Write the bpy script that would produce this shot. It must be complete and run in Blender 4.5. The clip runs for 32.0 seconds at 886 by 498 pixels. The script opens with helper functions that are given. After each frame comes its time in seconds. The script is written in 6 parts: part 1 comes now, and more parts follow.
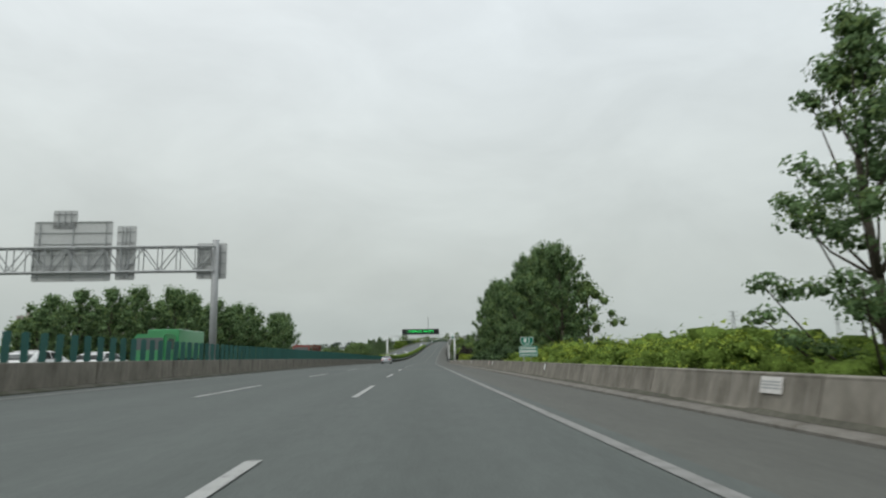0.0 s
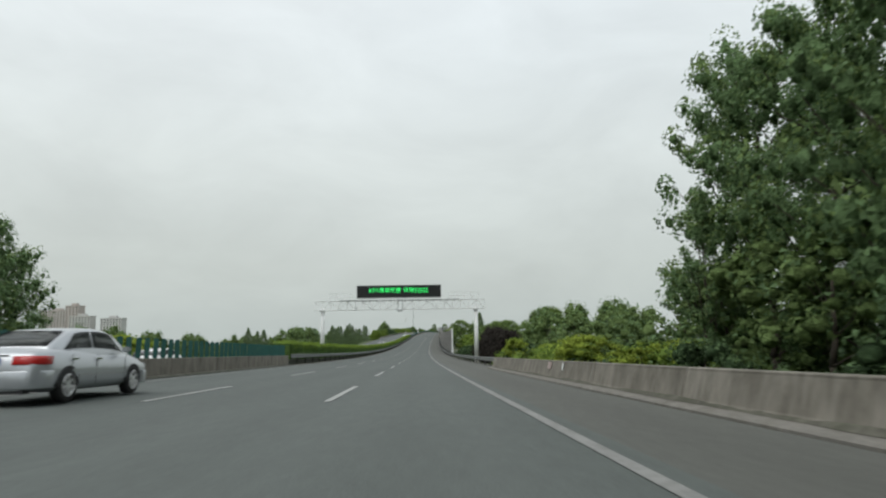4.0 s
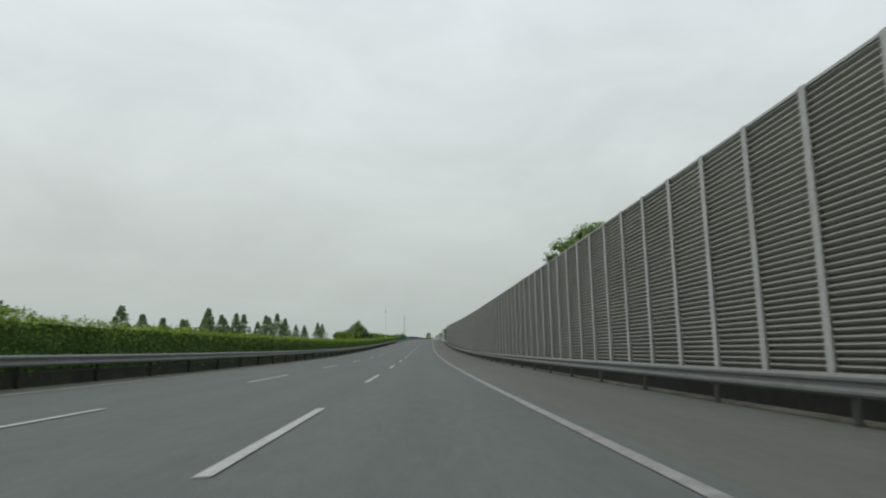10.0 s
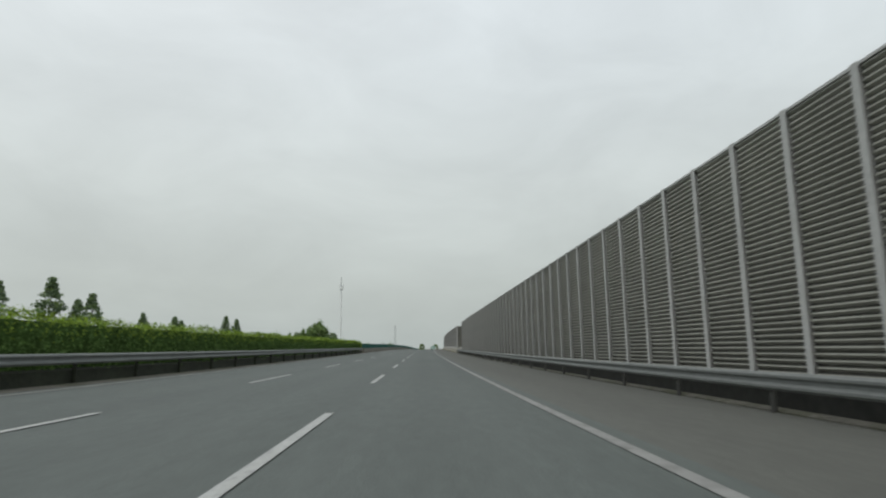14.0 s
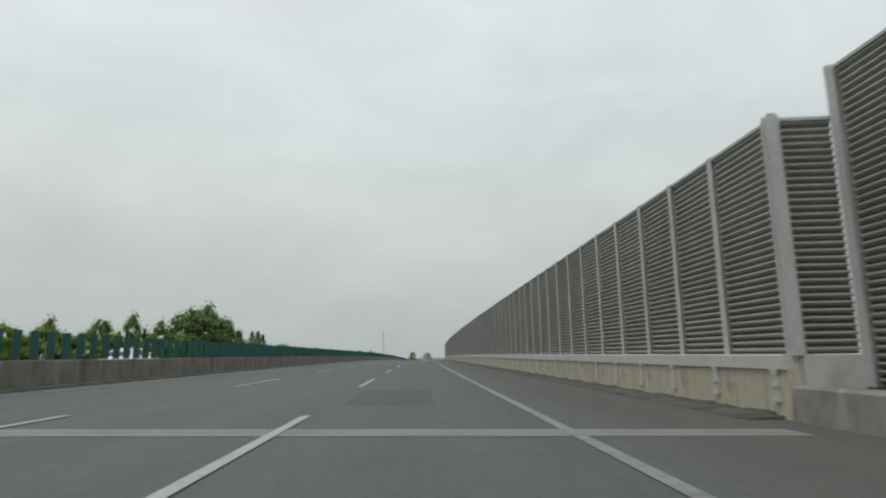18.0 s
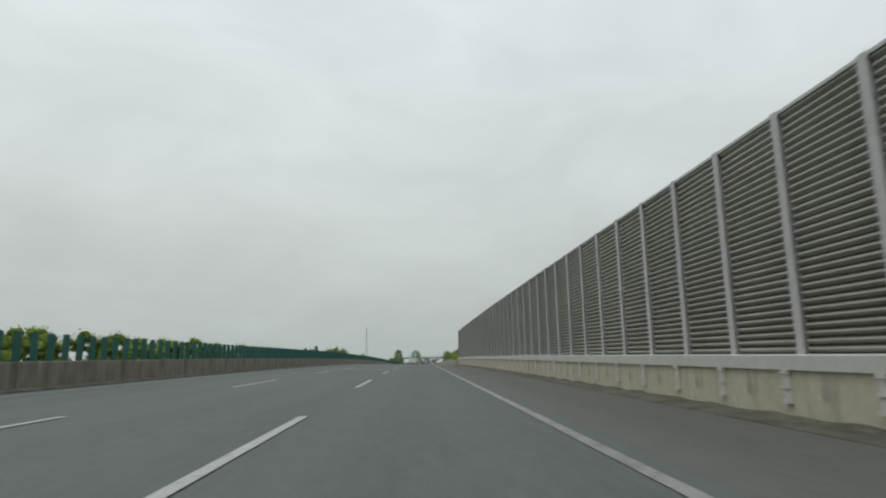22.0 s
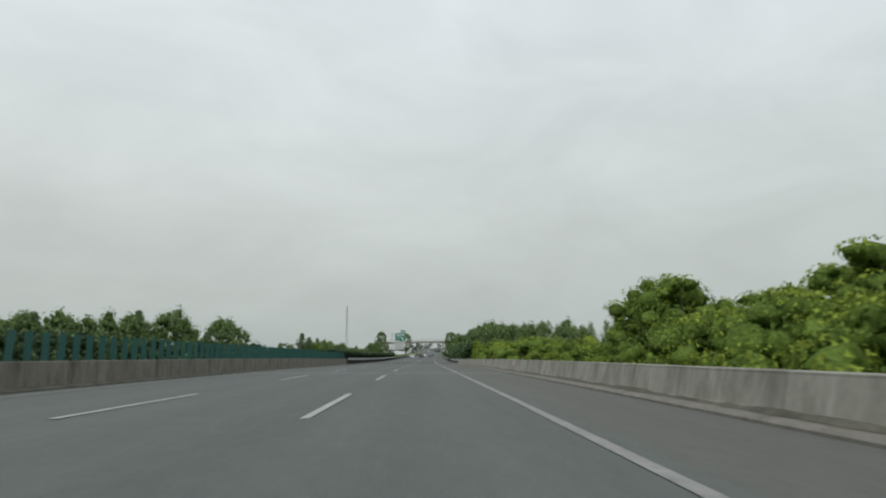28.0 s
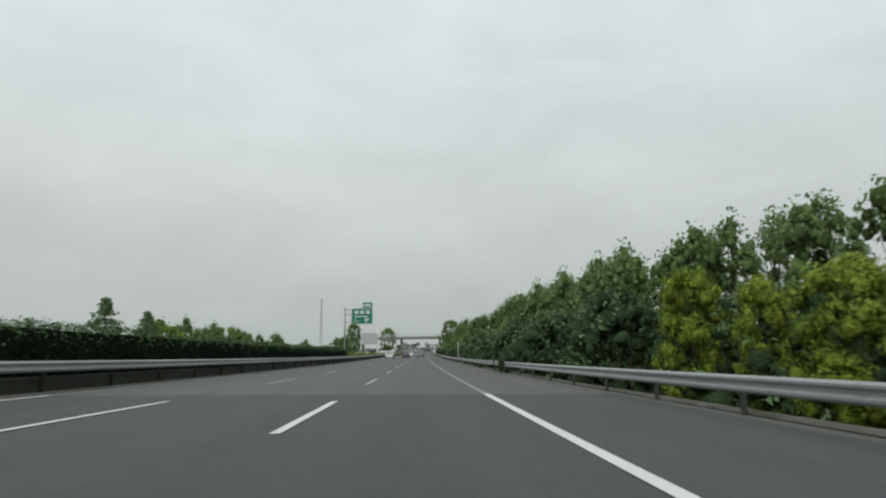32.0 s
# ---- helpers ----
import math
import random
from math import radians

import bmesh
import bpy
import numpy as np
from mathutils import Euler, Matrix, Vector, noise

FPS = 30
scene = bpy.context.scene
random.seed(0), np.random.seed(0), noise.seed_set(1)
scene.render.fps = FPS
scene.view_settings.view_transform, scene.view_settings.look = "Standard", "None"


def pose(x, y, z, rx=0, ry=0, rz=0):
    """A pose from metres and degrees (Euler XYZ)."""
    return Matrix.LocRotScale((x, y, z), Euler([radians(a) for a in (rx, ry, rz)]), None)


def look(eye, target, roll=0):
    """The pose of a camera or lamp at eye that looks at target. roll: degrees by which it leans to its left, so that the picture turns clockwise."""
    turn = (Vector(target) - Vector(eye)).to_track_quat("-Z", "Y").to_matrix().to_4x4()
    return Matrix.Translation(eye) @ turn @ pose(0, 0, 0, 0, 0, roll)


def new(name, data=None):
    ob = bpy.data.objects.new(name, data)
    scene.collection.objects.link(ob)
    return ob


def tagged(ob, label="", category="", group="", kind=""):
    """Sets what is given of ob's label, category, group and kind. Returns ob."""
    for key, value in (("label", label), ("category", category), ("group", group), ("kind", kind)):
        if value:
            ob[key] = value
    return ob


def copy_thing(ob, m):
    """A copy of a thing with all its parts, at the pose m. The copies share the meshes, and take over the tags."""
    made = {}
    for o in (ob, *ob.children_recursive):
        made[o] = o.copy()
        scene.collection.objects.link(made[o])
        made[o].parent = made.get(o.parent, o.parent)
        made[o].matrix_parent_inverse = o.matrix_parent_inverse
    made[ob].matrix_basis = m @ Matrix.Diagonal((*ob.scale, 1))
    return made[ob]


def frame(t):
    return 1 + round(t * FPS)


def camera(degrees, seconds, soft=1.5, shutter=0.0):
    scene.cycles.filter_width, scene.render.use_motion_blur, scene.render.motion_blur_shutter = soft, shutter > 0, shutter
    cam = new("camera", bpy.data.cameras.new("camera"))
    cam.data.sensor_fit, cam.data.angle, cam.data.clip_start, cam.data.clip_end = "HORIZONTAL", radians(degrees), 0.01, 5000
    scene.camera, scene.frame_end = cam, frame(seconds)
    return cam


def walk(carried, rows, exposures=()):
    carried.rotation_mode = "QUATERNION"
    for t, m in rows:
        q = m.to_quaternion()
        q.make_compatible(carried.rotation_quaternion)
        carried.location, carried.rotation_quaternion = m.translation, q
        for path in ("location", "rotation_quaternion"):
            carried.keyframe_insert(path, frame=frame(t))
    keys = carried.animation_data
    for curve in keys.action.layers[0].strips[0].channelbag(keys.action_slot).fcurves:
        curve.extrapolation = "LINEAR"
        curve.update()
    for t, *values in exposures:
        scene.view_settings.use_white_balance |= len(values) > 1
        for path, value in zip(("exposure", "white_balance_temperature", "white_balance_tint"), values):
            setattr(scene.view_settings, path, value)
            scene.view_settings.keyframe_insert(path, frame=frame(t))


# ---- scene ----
# ---------------------------------------------------------------- road line
# s runs along the carriageway (metres, equal to world y), u across it to the right, h above the crown line.
NODES = np.arange(-40.0, 1481.0, 40.0)
GRADE = np.array([-3.63, -3.83, -4.1, -4.45, -4.56, -4.24, -3.8, -2.89, -1.97, -1.13, -0.13, 0.61, 0.81, 0.89, 0.85, 0.68, 0.4, -0.08, -0.62, -1.2, -1.96, -2.47, -2.41, -1.97, -1.58, -1.37, -1.26, -1.21, -1.19, -1.17, -1.12, -1.04, -0.91, -0.73, -0.49, -0.2, 0.14, 0.52, 0.92])
HEAD = np.array([-6.67, -5.92, -5.16, -4.31, -3.5, -3.01, -2.58, -2.17, -1.75, -1.24, -0.73, -0.23, 0.19, 0.7, 1.18, 1.75, 2.33, 2.93, 3.54, 4.11, 4.61, 5.06, 5.61, 6.1, 6.5, 6.82, 7.08, 7.3, 7.49, 7.67, 7.84, 8.0, 8.17, 8.33, 8.5, 8.66, 8.83, 8.99, 9.16])
S_GRID = np.arange(-400.0, 3201.0, 2.0)
G_GRID = np.interp(S_GRID, NODES, GRADE) / 100
H_GRID = np.interp(S_GRID, NODES, HEAD) / 100
Z_GRID = np.concatenate([[0], np.cumsum(G_GRID[1:] + G_GRID[:-1])])
X_GRID = np.concatenate([[0], np.cumsum(H_GRID[1:] + H_GRID[:-1])])
ZERO = 200
Z_GRID -= Z_GRID[ZERO]
X_GRID -= X_GRID[ZERO]
FALL = 0.02  # cross fall to the right


def zc(s):
    return float(np.interp(s, S_GRID, Z_GRID))


def xc(s):
    return float(np.interp(s, S_GRID, X_GRID))


def grade(s):
    return float(np.interp(s, S_GRID, G_GRID))


def heading(s):
    return float(np.interp(s, S_GRID, H_GRID))


def at(s, u, h=0.0):
    """World place at s, u and h over the crown line."""
    return Vector((xc(s) + u, s, zc(s) + h))


def surf(u):
    """Road surface height at u over the crown line."""
    return -FALL * u if u > -11.9 else FALL * 11.9 + FALL * (u + 11.9)


def stand(s, u, h=0.0, turn=0.0):
    """Upright pose at s, u, h, facing along the road."""
    return Matrix.Translation(at(s, u, h)) @ pose(0, 0, 0, 0, 0, turn - math.degrees(math.atan(heading(s))))


def along(s, u, h=0.0, length=None):
    """Pose with local y along the road and its grade, x across."""
    e = (length or 2.0) / 2
    y = (at(s + e, u, h) - at(s - e, u, h)).normalized()
    x = y.cross(Vector((0, 0, 1))).normalized()
    z = x.cross(y)
    m = Matrix((x, y, z)).transposed().to_4x4()
    m.translation = (at(s + e, u, h) + at(s - e, u, h)) / 2
    return m


# ---------------------------------------------------------------- camera
EYE = 0.985
cam = camera(72.0, 32.0, soft=2.2, shutter=0.12)
# seconds, s, u, pitch to the road, yaw to the road, roll
ROWS = [
    (0, 0.40, -0.26, 9.94, -2.53, 0.92),
    (1, 26.76, -0.35, 9.97, -3.02, 0.85),
    (2, 53.65, -0.28, 9.81, -3.10, 0.92),
    (3, 80.18, -0.10, 9.92, -3.02, 0.85),
    (4, 107.31, 0.06, 9.73, -2.69, 0.93),
    (6.5, 172.80, 0.02, 9.80, -2.48, 0.83),
    (7, 186.01, -0.01, 10.08, -2.47, 0.88),
    (8, 212.30, 0.02, 9.56, -2.30, 0.84),
    (9, 238.68, -0.08, 10.00, -2.45, 0.88),
    (10, 265.23, -0.07, 9.66, -2.39, 1.00),
    (11, 291.71, -0.14, 9.98, -2.25, 0.94),
    (12, 318.11, -0.33, 10.06, -2.17, 1.02),
    (13, 344.50, -0.45, 9.55, -2.34, 0.91),
    (16, 423.21, -0.18, 9.92, -2.60, 0.88),
    (17, 449.34, -0.22, 9.94, -3.08, 0.84),
    (18, 476.12, 0.00, 9.79, -2.47, 0.90),
    (18.5, 489.31, 0.05, 9.53, -2.53, 0.91),
    (19, 502.08, 0.04, 10.20, -2.52, 0.90),
    (20, 528.37, -0.07, 9.79, -2.90, 0.95),
    (21, 554.56, -0.10, 10.12, -3.12, 0.80),
    (22, 581.06, -0.01, 9.81, -2.81, 0.96),
    (23, 607.48, -0.04, 9.58, -2.55, 0.99),
    (24, 634.05, -0.02, 9.81, -2.33, 0.95),
    (25, 660.34, -0.12, 9.85, -2.35, 0.90),
    (26, 687.16, -0.14, 9.76, -2.18, 0.97),
    (29, 766.83, -0.04, 9.70, -2.66, 0.90),
    (30, 792.89, -0.08, 9.71, -3.01, 0.86),
    (31, 820.05, 0.08, 9.80, -2.77, 0.91),
    (32, 846.89, 0.05, 10.15, -2.71, 0.90),
]


def rig(s, u, pitch, yaw, roll):
    turn = yaw - math.degrees(heading(s))
    return (Matrix.Translation(at(s, u, EYE)) @ pose(0, 0, 0, 0, 0, turn)
            @ pose(0, 0, 0, 90 + pitch + math.degrees(grade(s))) @ pose(0, 0, 0, 0, 0, -roll))


walk(cam, [(t, rig(*row)) for t, *row in ROWS], [(0, 0.12), (4, 0.2), (7, 0.1), (9, 0.06), (16, 0.02), (32, 0.02)])

# ---------------------------------------------------------------- light
world = bpy.data.worlds.new("overcast_sky")
scene.world = world
world.use_nodes = True
wn, wl = world.node_tree.nodes, world.node_tree.links
wn.clear()
w_out, w_bg = wn.new("ShaderNodeOutputWorld"), wn.new("ShaderNodeBackground")
w_co, w_sep, w_ramp = wn.new("ShaderNodeTexCoord"), wn.new("ShaderNodeSeparateXYZ"), wn.new("ShaderNodeValToRGB")
w_map, w_noise, w_cl = wn.new("ShaderNodeMapping"), wn.new("ShaderNodeTexNoise"), wn.new("ShaderNodeMapRange")
w_mul, w_sky, w_mix = wn.new("ShaderNodeVectorMath"), wn.new("ShaderNodeTexSky"), wn.new("ShaderNodeMix")
w_sky.sky_type, w_sky.sun_disc, w_sky.sun_elevation, w_sky.sun_rotation = "NISHITA", False, radians(55), radians(-30)
w_sky.dust_density, w_sky.air_density = 6.0, 1.5
w_ramp.color_ramp.elements[0].position, w_ramp.color_ramp.elements[0].color = 0.0, (0.43, 0.475, 0.46, 1)
w_ramp.color_ramp.elements[1].position, w_ramp.color_ramp.elements[1].color = 0.62, (0.698, 0.755, 0.79, 1)
for place, tone in ((0.10, (0.485, 0.53, 0.515, 1)), (0.26, (0.577, 0.625, 0.62, 1)), (0.42, (0.637, 0.69, 0.705, 1))):
    w_ramp.color_ramp.elements.new(place).color = tone
w_map.inputs["Scale"].default_value = (2.2, 2.2, 5.0)
w_noise.inputs["Scale"].default_value, w_noise.inputs["Detail"].default_value = 1.6, 6.0
w_noise.inputs["Roughness"].default_value, w_noise.inputs["Distortion"].default_value = 0.55, 0.4
w_cl.inputs[1].default_value, w_cl.inputs[2].default_value = 0.3, 0.7
w_cl.inputs[3].default_value, w_cl.inputs[4].default_value = 0.925, 1.075
w_mix.data_type = "RGBA"
w_mix.inputs[0].default_value = 0.004
wl.new(w_co.outputs["Generated"], w_sep.inputs[0])
wl.new(w_sep.outputs["Z"], w_ramp.inputs[0])
wl.new(w_co.outputs["Generated"], w_map.inputs[0])
wl.new(w_map.outputs[0], w_noise.inputs["Vector"])
wl.new(w_noise.outputs[0], w_cl.inputs[0])
w_mul.operation = "SCALE"
wl.new(w_ramp.outputs[0], w_mul.inputs[0])
wl.new(w_cl.outputs[0], w_mul.inputs["Scale"])
wl.new(w_mul.outputs[0], w_mix.inputs[6])
wl.new(w_sky.outputs[0], w_mix.inputs[7])
wl.new(w_mix.outputs[2], w_bg.inputs[0])
w_bg.inputs[1].default_value = 1.0
wl.new(w_bg.outputs[0], w_out.inputs[0])
sun = new("sun", bpy.data.lights.new("sun", "SUN"))
sun.data.energy, sun.data.angle, sun.data.color = 1.25, radians(50), (1.0, 0.98, 0.94)
sun.matrix_world = look((0, 0, 60), (18, 32, 0))
scene.view_settings.exposure = 0.0


# ---------------------------------------------------------------- materials
def mat(name, base, rough=0.7, metal=0.0, spread=0.15, big=0.25, fine=30.0, bump=0.0, spec=0.4, obj=0.0, island=0.0, coords="Object", stretch=(1, 1, 1), stain=None, streak=None):
    """A surface with two scales of tone variation, optional relief and tone changes from piece to piece."""
    m = bpy.data.materials.new(name)
    m.use_nodes = True
    n, l = m.node_tree.nodes, m.node_tree.links
    b = n["Principled BSDF"]
    b.inputs["Roughness"].default_value, b.inputs["Metallic"].default_value = rough, metal
    b.inputs["Specular IOR Level"].default_value = spec
    co, mp = n.new("ShaderNodeTexCoord"), n.new("ShaderNodeMapping")
    mp.inputs["Scale"].default_value = stretch
    l.new(co.outputs[coords], mp.inputs[0])
    n1, n2 = n.new("ShaderNodeTexNoise"), n.new("ShaderNodeTexNoise")
    n1.inputs["Scale"].default_value, n1.inputs["Detail"].default_value = big, 5.0
    n2.inputs["Scale"].default_value, n2.inputs["Detail"].default_value = fine, 3.0
    l.new(mp.outputs[0], n1.inputs["Vector"])
    l.new(mp.outputs[0], n2.inputs["Vector"])
    add = n.new("ShaderNodeMath")
    add.operation = "ADD"
    l.new(n1.outputs[0], add.inputs[0])
    l.new(n2.outputs[0], add.inputs[1])
    last = add.outputs[0]
    if obj or island:
        src = n.new("ShaderNodeObjectInfo") if obj else n.new("ShaderNodeNewGeometry")
        mul, add2 = n.new("ShaderNodeMath"), n.new("ShaderNodeMath")
        mul.operation, add2.operation = "MULTIPLY_ADD", "ADD"
        l.new(src.outputs["Random" if obj else "Random Per Island"], mul.inputs[0])
        mul.inputs[1].default_value, mul.inputs[2].default_value = (obj or island), -(obj or island) / 2
        l.new(last, add2.inputs[0])
        l.new(mul.outputs[0], add2.inputs[1])
        last = add2.outputs[0]
    mr = n.new("ShaderNodeMapRange")
    mr.inputs[1].default_value, mr.inputs[2].default_value = 0.5, 1.5
    mr.inputs[3].default_value, mr.inputs[4].default_value = 1 - 2.2 * spread, 1 + 2.2 * spread
    l.new(last, mr.inputs[0])
    sc = n.new("ShaderNodeVectorMath")
    sc.operation = "SCALE"
    sc.inputs[0].default_value = base
    l.new(mr.outputs[0], sc.inputs["Scale"])
    out = sc.outputs[0]
    if stain:
        tone, size, low, high = stain
        n3, r3, mx = n.new("ShaderNodeTexNoise"), n.new("ShaderNodeMapRange"), n.new("ShaderNodeMix")
        n3.inputs["Scale"].default_value, n3.inputs["Detail"].default_value = size, 6.0
        n3.inputs["Roughness"].default_value = 0.65
        l.new(mp.outputs[0], n3.inputs["Vector"])
        r3.inputs[1].default_value, r3.inputs[2].default_value = low, high
        l.new(n3.outputs[0], r3.inputs[0])
        mx.data_type = "RGBA"
        l.new(r3.outputs[0], mx.inputs[0])
        l.new(out, mx.inputs[6])
        mx.inputs[7].default_value = (*tone, 1)
        out = mx.outputs[2]
    if streak:
        tone, low, high = streak
        m4, n4, r4, x4 = n.new("ShaderNodeMapping"), n.new("ShaderNodeTexNoise"), n.new("ShaderNodeMapRange"), n.new("ShaderNodeMix")
        m4.inputs["Scale"].default_value = (1.0, 2.6, 0.35)
        n4.inputs["Scale"].default_value, n4.inputs["Detail"].default_value, n4.inputs["Roughness"].default_value = 1.0, 5.0, 0.7
        obj_rnd, shift = n.new("ShaderNodeObjectInfo"), n.new("ShaderNodeVectorMath")
        shift.operation = "ADD"
        far = n.new("ShaderNodeMath")
        far.operation = "MULTIPLY"
        far.inputs[1].default_value = 90.0
        l.new(obj_rnd.outputs["Random"], far.inputs[0])
        l.new(co.outputs["Object"], shift.inputs[0])
        l.new(far.outputs[0], shift.inputs[1])
        l.new(shift.outputs[0], m4.inputs[0])
        l.new(m4.outputs[0], n4.inputs["Vector"])
        r4.inputs[1].default_value, r4.inputs[2].default_value = low, high
        l.new(n4.outputs[0], r4.inputs[0])
        x4.data_type = "RGBA"
        l.new(r4.outputs[0], x4.inputs[0])
        l.new(out, x4.inputs[6])
        x4.inputs[7].default_value = (*tone, 1)
        out = x4.outputs[2]
    l.new(out, b.inputs["Base Color"])
    if bump:
        bp = n.new("ShaderNodeBump")
        bp.inputs["Strength"].default_value, bp.inputs["Distance"].default_value = bump, 0.02
        l.new(n2.outputs[0], bp.inputs["Height"])
        l.new(bp.outputs[0], b.inputs["Normal"])
    return m


def leaf_mat(name, base, spread=0.2):
    m = mat(name, base, rough=0.7, spread=spread, big=0.5, fine=3.0, spec=0.08, island=0.9)
    n, l = m.node_tree.nodes, m.node_tree.links
    b = n["Principled BSDF"]
    t, mx = n.new("ShaderNodeBsdfTranslucent"), n.new("ShaderNodeMixShader")
    l.new(b.inputs["Base Color"].links[0].from_socket, t.inputs[0])
    mx.inputs[0].default_value = 0.42
    l.new(b.outputs[0], mx.inputs[1])
    l.new(t.outputs[0], mx.inputs[2])
    l.new(mx.outputs[0], n["Material Output"].inputs[0])
    return m


def shaded_mass_mat(name, base):
    """The thick of a leaf clump behind its outer leaves: mottled and rough, its tone cut for inner shade."""
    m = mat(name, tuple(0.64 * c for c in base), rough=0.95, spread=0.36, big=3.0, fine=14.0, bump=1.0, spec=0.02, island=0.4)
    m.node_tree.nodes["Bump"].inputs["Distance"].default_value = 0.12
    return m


def glow_mat(name, tone, power):
    m = bpy.data.materials.new(name)
    m.use_nodes = True
    b = m.node_tree.nodes["Principled BSDF"]
    b.inputs["Base Color"].default_value = (*tone, 1)
    b.inputs["Emission Color"].default_value, b.inputs["Emission Strength"].default_value = (*tone, 1), power
    return m


def glass_mat(name, tone, rough=0.08):
    m = bpy.data.materials.new(name)
    m.use_nodes = True
    b = m.node_tree.nodes["Principled BSDF"]
    b.inputs["Base Color"].default_value = (*tone, 1)
    b.inputs["Roughness"].default_value, b.inputs["Specular IOR Level"].default_value = rough, 0.6
    return m


def road_mat(name, base):
    """Worn asphalt: grain, long wheel tracks and broad patches."""
    m = mat(name, base, rough=0.85, spread=0.07, big=0.22, fine=6.0, bump=0.25, spec=0.25, stretch=(1, 0.25, 1))
    n, l = m.node_tree.nodes, m.node_tree.links
    b = n["Principled BSDF"]
    src = b.inputs["Base Color"].links[0].from_socket
    uv, sep = n.new("ShaderNodeUVMap"), n.new("ShaderNodeSeparateXYZ")
    uv.uv_map = "road"
    l.new(uv.outputs[0], sep.inputs[0])
    wave = n.new("ShaderNodeMath")
    wave.operation = "SINE"
    k = n.new("ShaderNodeMath")
    k.operation = "MULTIPLY_ADD"
    k.inputs[1].default_value, k.inputs[2].default_value = 2 * math.pi / 1.875, -0.9
    l.new(sep.outputs[0], k.inputs[0])
    l.new(k.outputs[0], wave.inputs[0])
    grain, co = n.new("ShaderNodeTexNoise"), n.new("ShaderNodeTexCoord")
    grain.inputs["Scale"].default_value, grain.inputs["Detail"].default_value = 55.0, 2.0
    l.new(co.outputs["Object"], grain.inputs["Vector"])
    r1, r2, m1, m2 = n.new("ShaderNodeMapRange"), n.new("ShaderNodeMapRange"), n.new("ShaderNodeMath"), n.new("ShaderNodeVectorMath")
    r1.inputs[1].default_value, r1.inputs[2].default_value, r1.inputs[3].default_value, r1.inputs[4].default_value = -1, 1, 0.965, 1.03
    r2.inputs[1].default_value, r2.inputs[2].default_value, r2.inputs[3].default_value, r2.inputs[4].default_value = 0.3, 0.7, 0.80, 1.20
    l.new(wave.outputs[0], r1.inputs[0])
    l.new(grain.outputs[0], r2.inputs[0])
    m1.operation, m2.operation = "MULTIPLY", "SCALE"
    l.new(r1.outputs[0], m1.inputs[0])
    l.new(r2.outputs[0], m1.inputs[1])
    l.new(src, m2.inputs[0])
    l.new(m1.outputs[0], m2.inputs["Scale"])
    l.new(m2.outputs[0], b.inputs["Base Color"])
    return m


ASPHALT = road_mat("asphalt", (0.098, 0.110, 0.103))
SHOULDER = road_mat("shoulder_asphalt", (0.102, 0.104, 0.093))
FRESH = road_mat("fresh_asphalt", (0.066, 0.075, 0.070))
PATCH = road_mat("patched_asphalt", (0.082, 0.091, 0.086))
PAINT = mat("road_paint", (0.36, 0.365, 0.35), rough=0.7, spread=0.12, big=1.2, fine=22, stain=((0.17, 0.17, 0.165), 7.0, 0.52, 0.72))
PAINT_EDGE = mat("worn_edge_paint", (0.24, 0.24, 0.228), rough=0.75, spread=0.12, big=0.9, fine=20, stain=((0.16, 0.16, 0.15), 4.0, 0.46, 0.66))
PAINT_NEW = mat("fresh_road_paint", (0.62, 0.62, 0.60), rough=0.6, spread=0.06, big=1.0, fine=22)
JOINT = mat("joint_concrete", (0.215, 0.215, 0.205), rough=0.85, spread=0.12, big=1.0, fine=12)
RUBBER = mat("joint_rubber", (0.12, 0.12, 0.115), rough=0.8)
CONCRETE = mat("parapet_concrete", (0.232, 0.230, 0.196), rough=0.9, spread=0.13, big=0.5, fine=9, bump=0.3, stretch=(1, 1, 0.55), obj=0.12, stain=((0.125, 0.116, 0.094), 1.2, 0.49, 0.72), streak=((0.33, 0.325, 0.285), 0.50, 0.72))
MEDWALL = mat("median_concrete", (0.195, 0.180, 0.150), rough=0.9, spread=0.15, big=0.5, fine=9, bump=0.3, stretch=(1, 1, 0.45), obj=0.15, stain=((0.095, 0.086, 0.068), 1.2, 0.47, 0.70), streak=((0.27, 0.25, 0.215), 0.52, 0.74))
COPING = mat("coping_paint", (0.47, 0.462, 0.43), rough=0.7, spread=0.07, big=0.9, fine=8, obj=0.15, stain=((0.30, 0.285, 0.25), 1.2, 0.55, 0.8))
CREAM = mat("cream_parapet", (0.43, 0.395, 0.305), rough=0.9, spread=0.10, big=0.6, fine=8, bump=0.2, obj=0.15, stain=((0.16, 0.14, 0.11), 0.9, 0.56, 0.8), streak=((0.30, 0.27, 0.21), 0.52, 0.72))
MOSS = mat("mossy_dirt", (0.098, 0.094, 0.074), rough=0.95, spread=0.3, big=1.2, fine=9, bump=0.6, stain=((0.060, 0.062, 0.042), 1.6, 0.42, 0.65))
EDGING = mat("dirty_edging", (0.10, 0.096, 0.080), rough=0.95, spread=0.25, big=0.8, fine=9, bump=0.4, stain=((0.045, 0.05, 0.025), 1.1, 0.45, 0.65))
DARKPOST = mat("dark_rail_post", (0.075, 0.075, 0.070), rough=0.7, metal=0.2, spread=0.12, big=1.5, fine=9, obj=0.3)
KERB = mat("kerb_concrete", (0.18, 0.17, 0.15), rough=0.9, spread=0.15, big=0.7, fine=10, bump=0.3, stain=((0.10, 0.09, 0.07), 1.1, 0.45, 0.7))
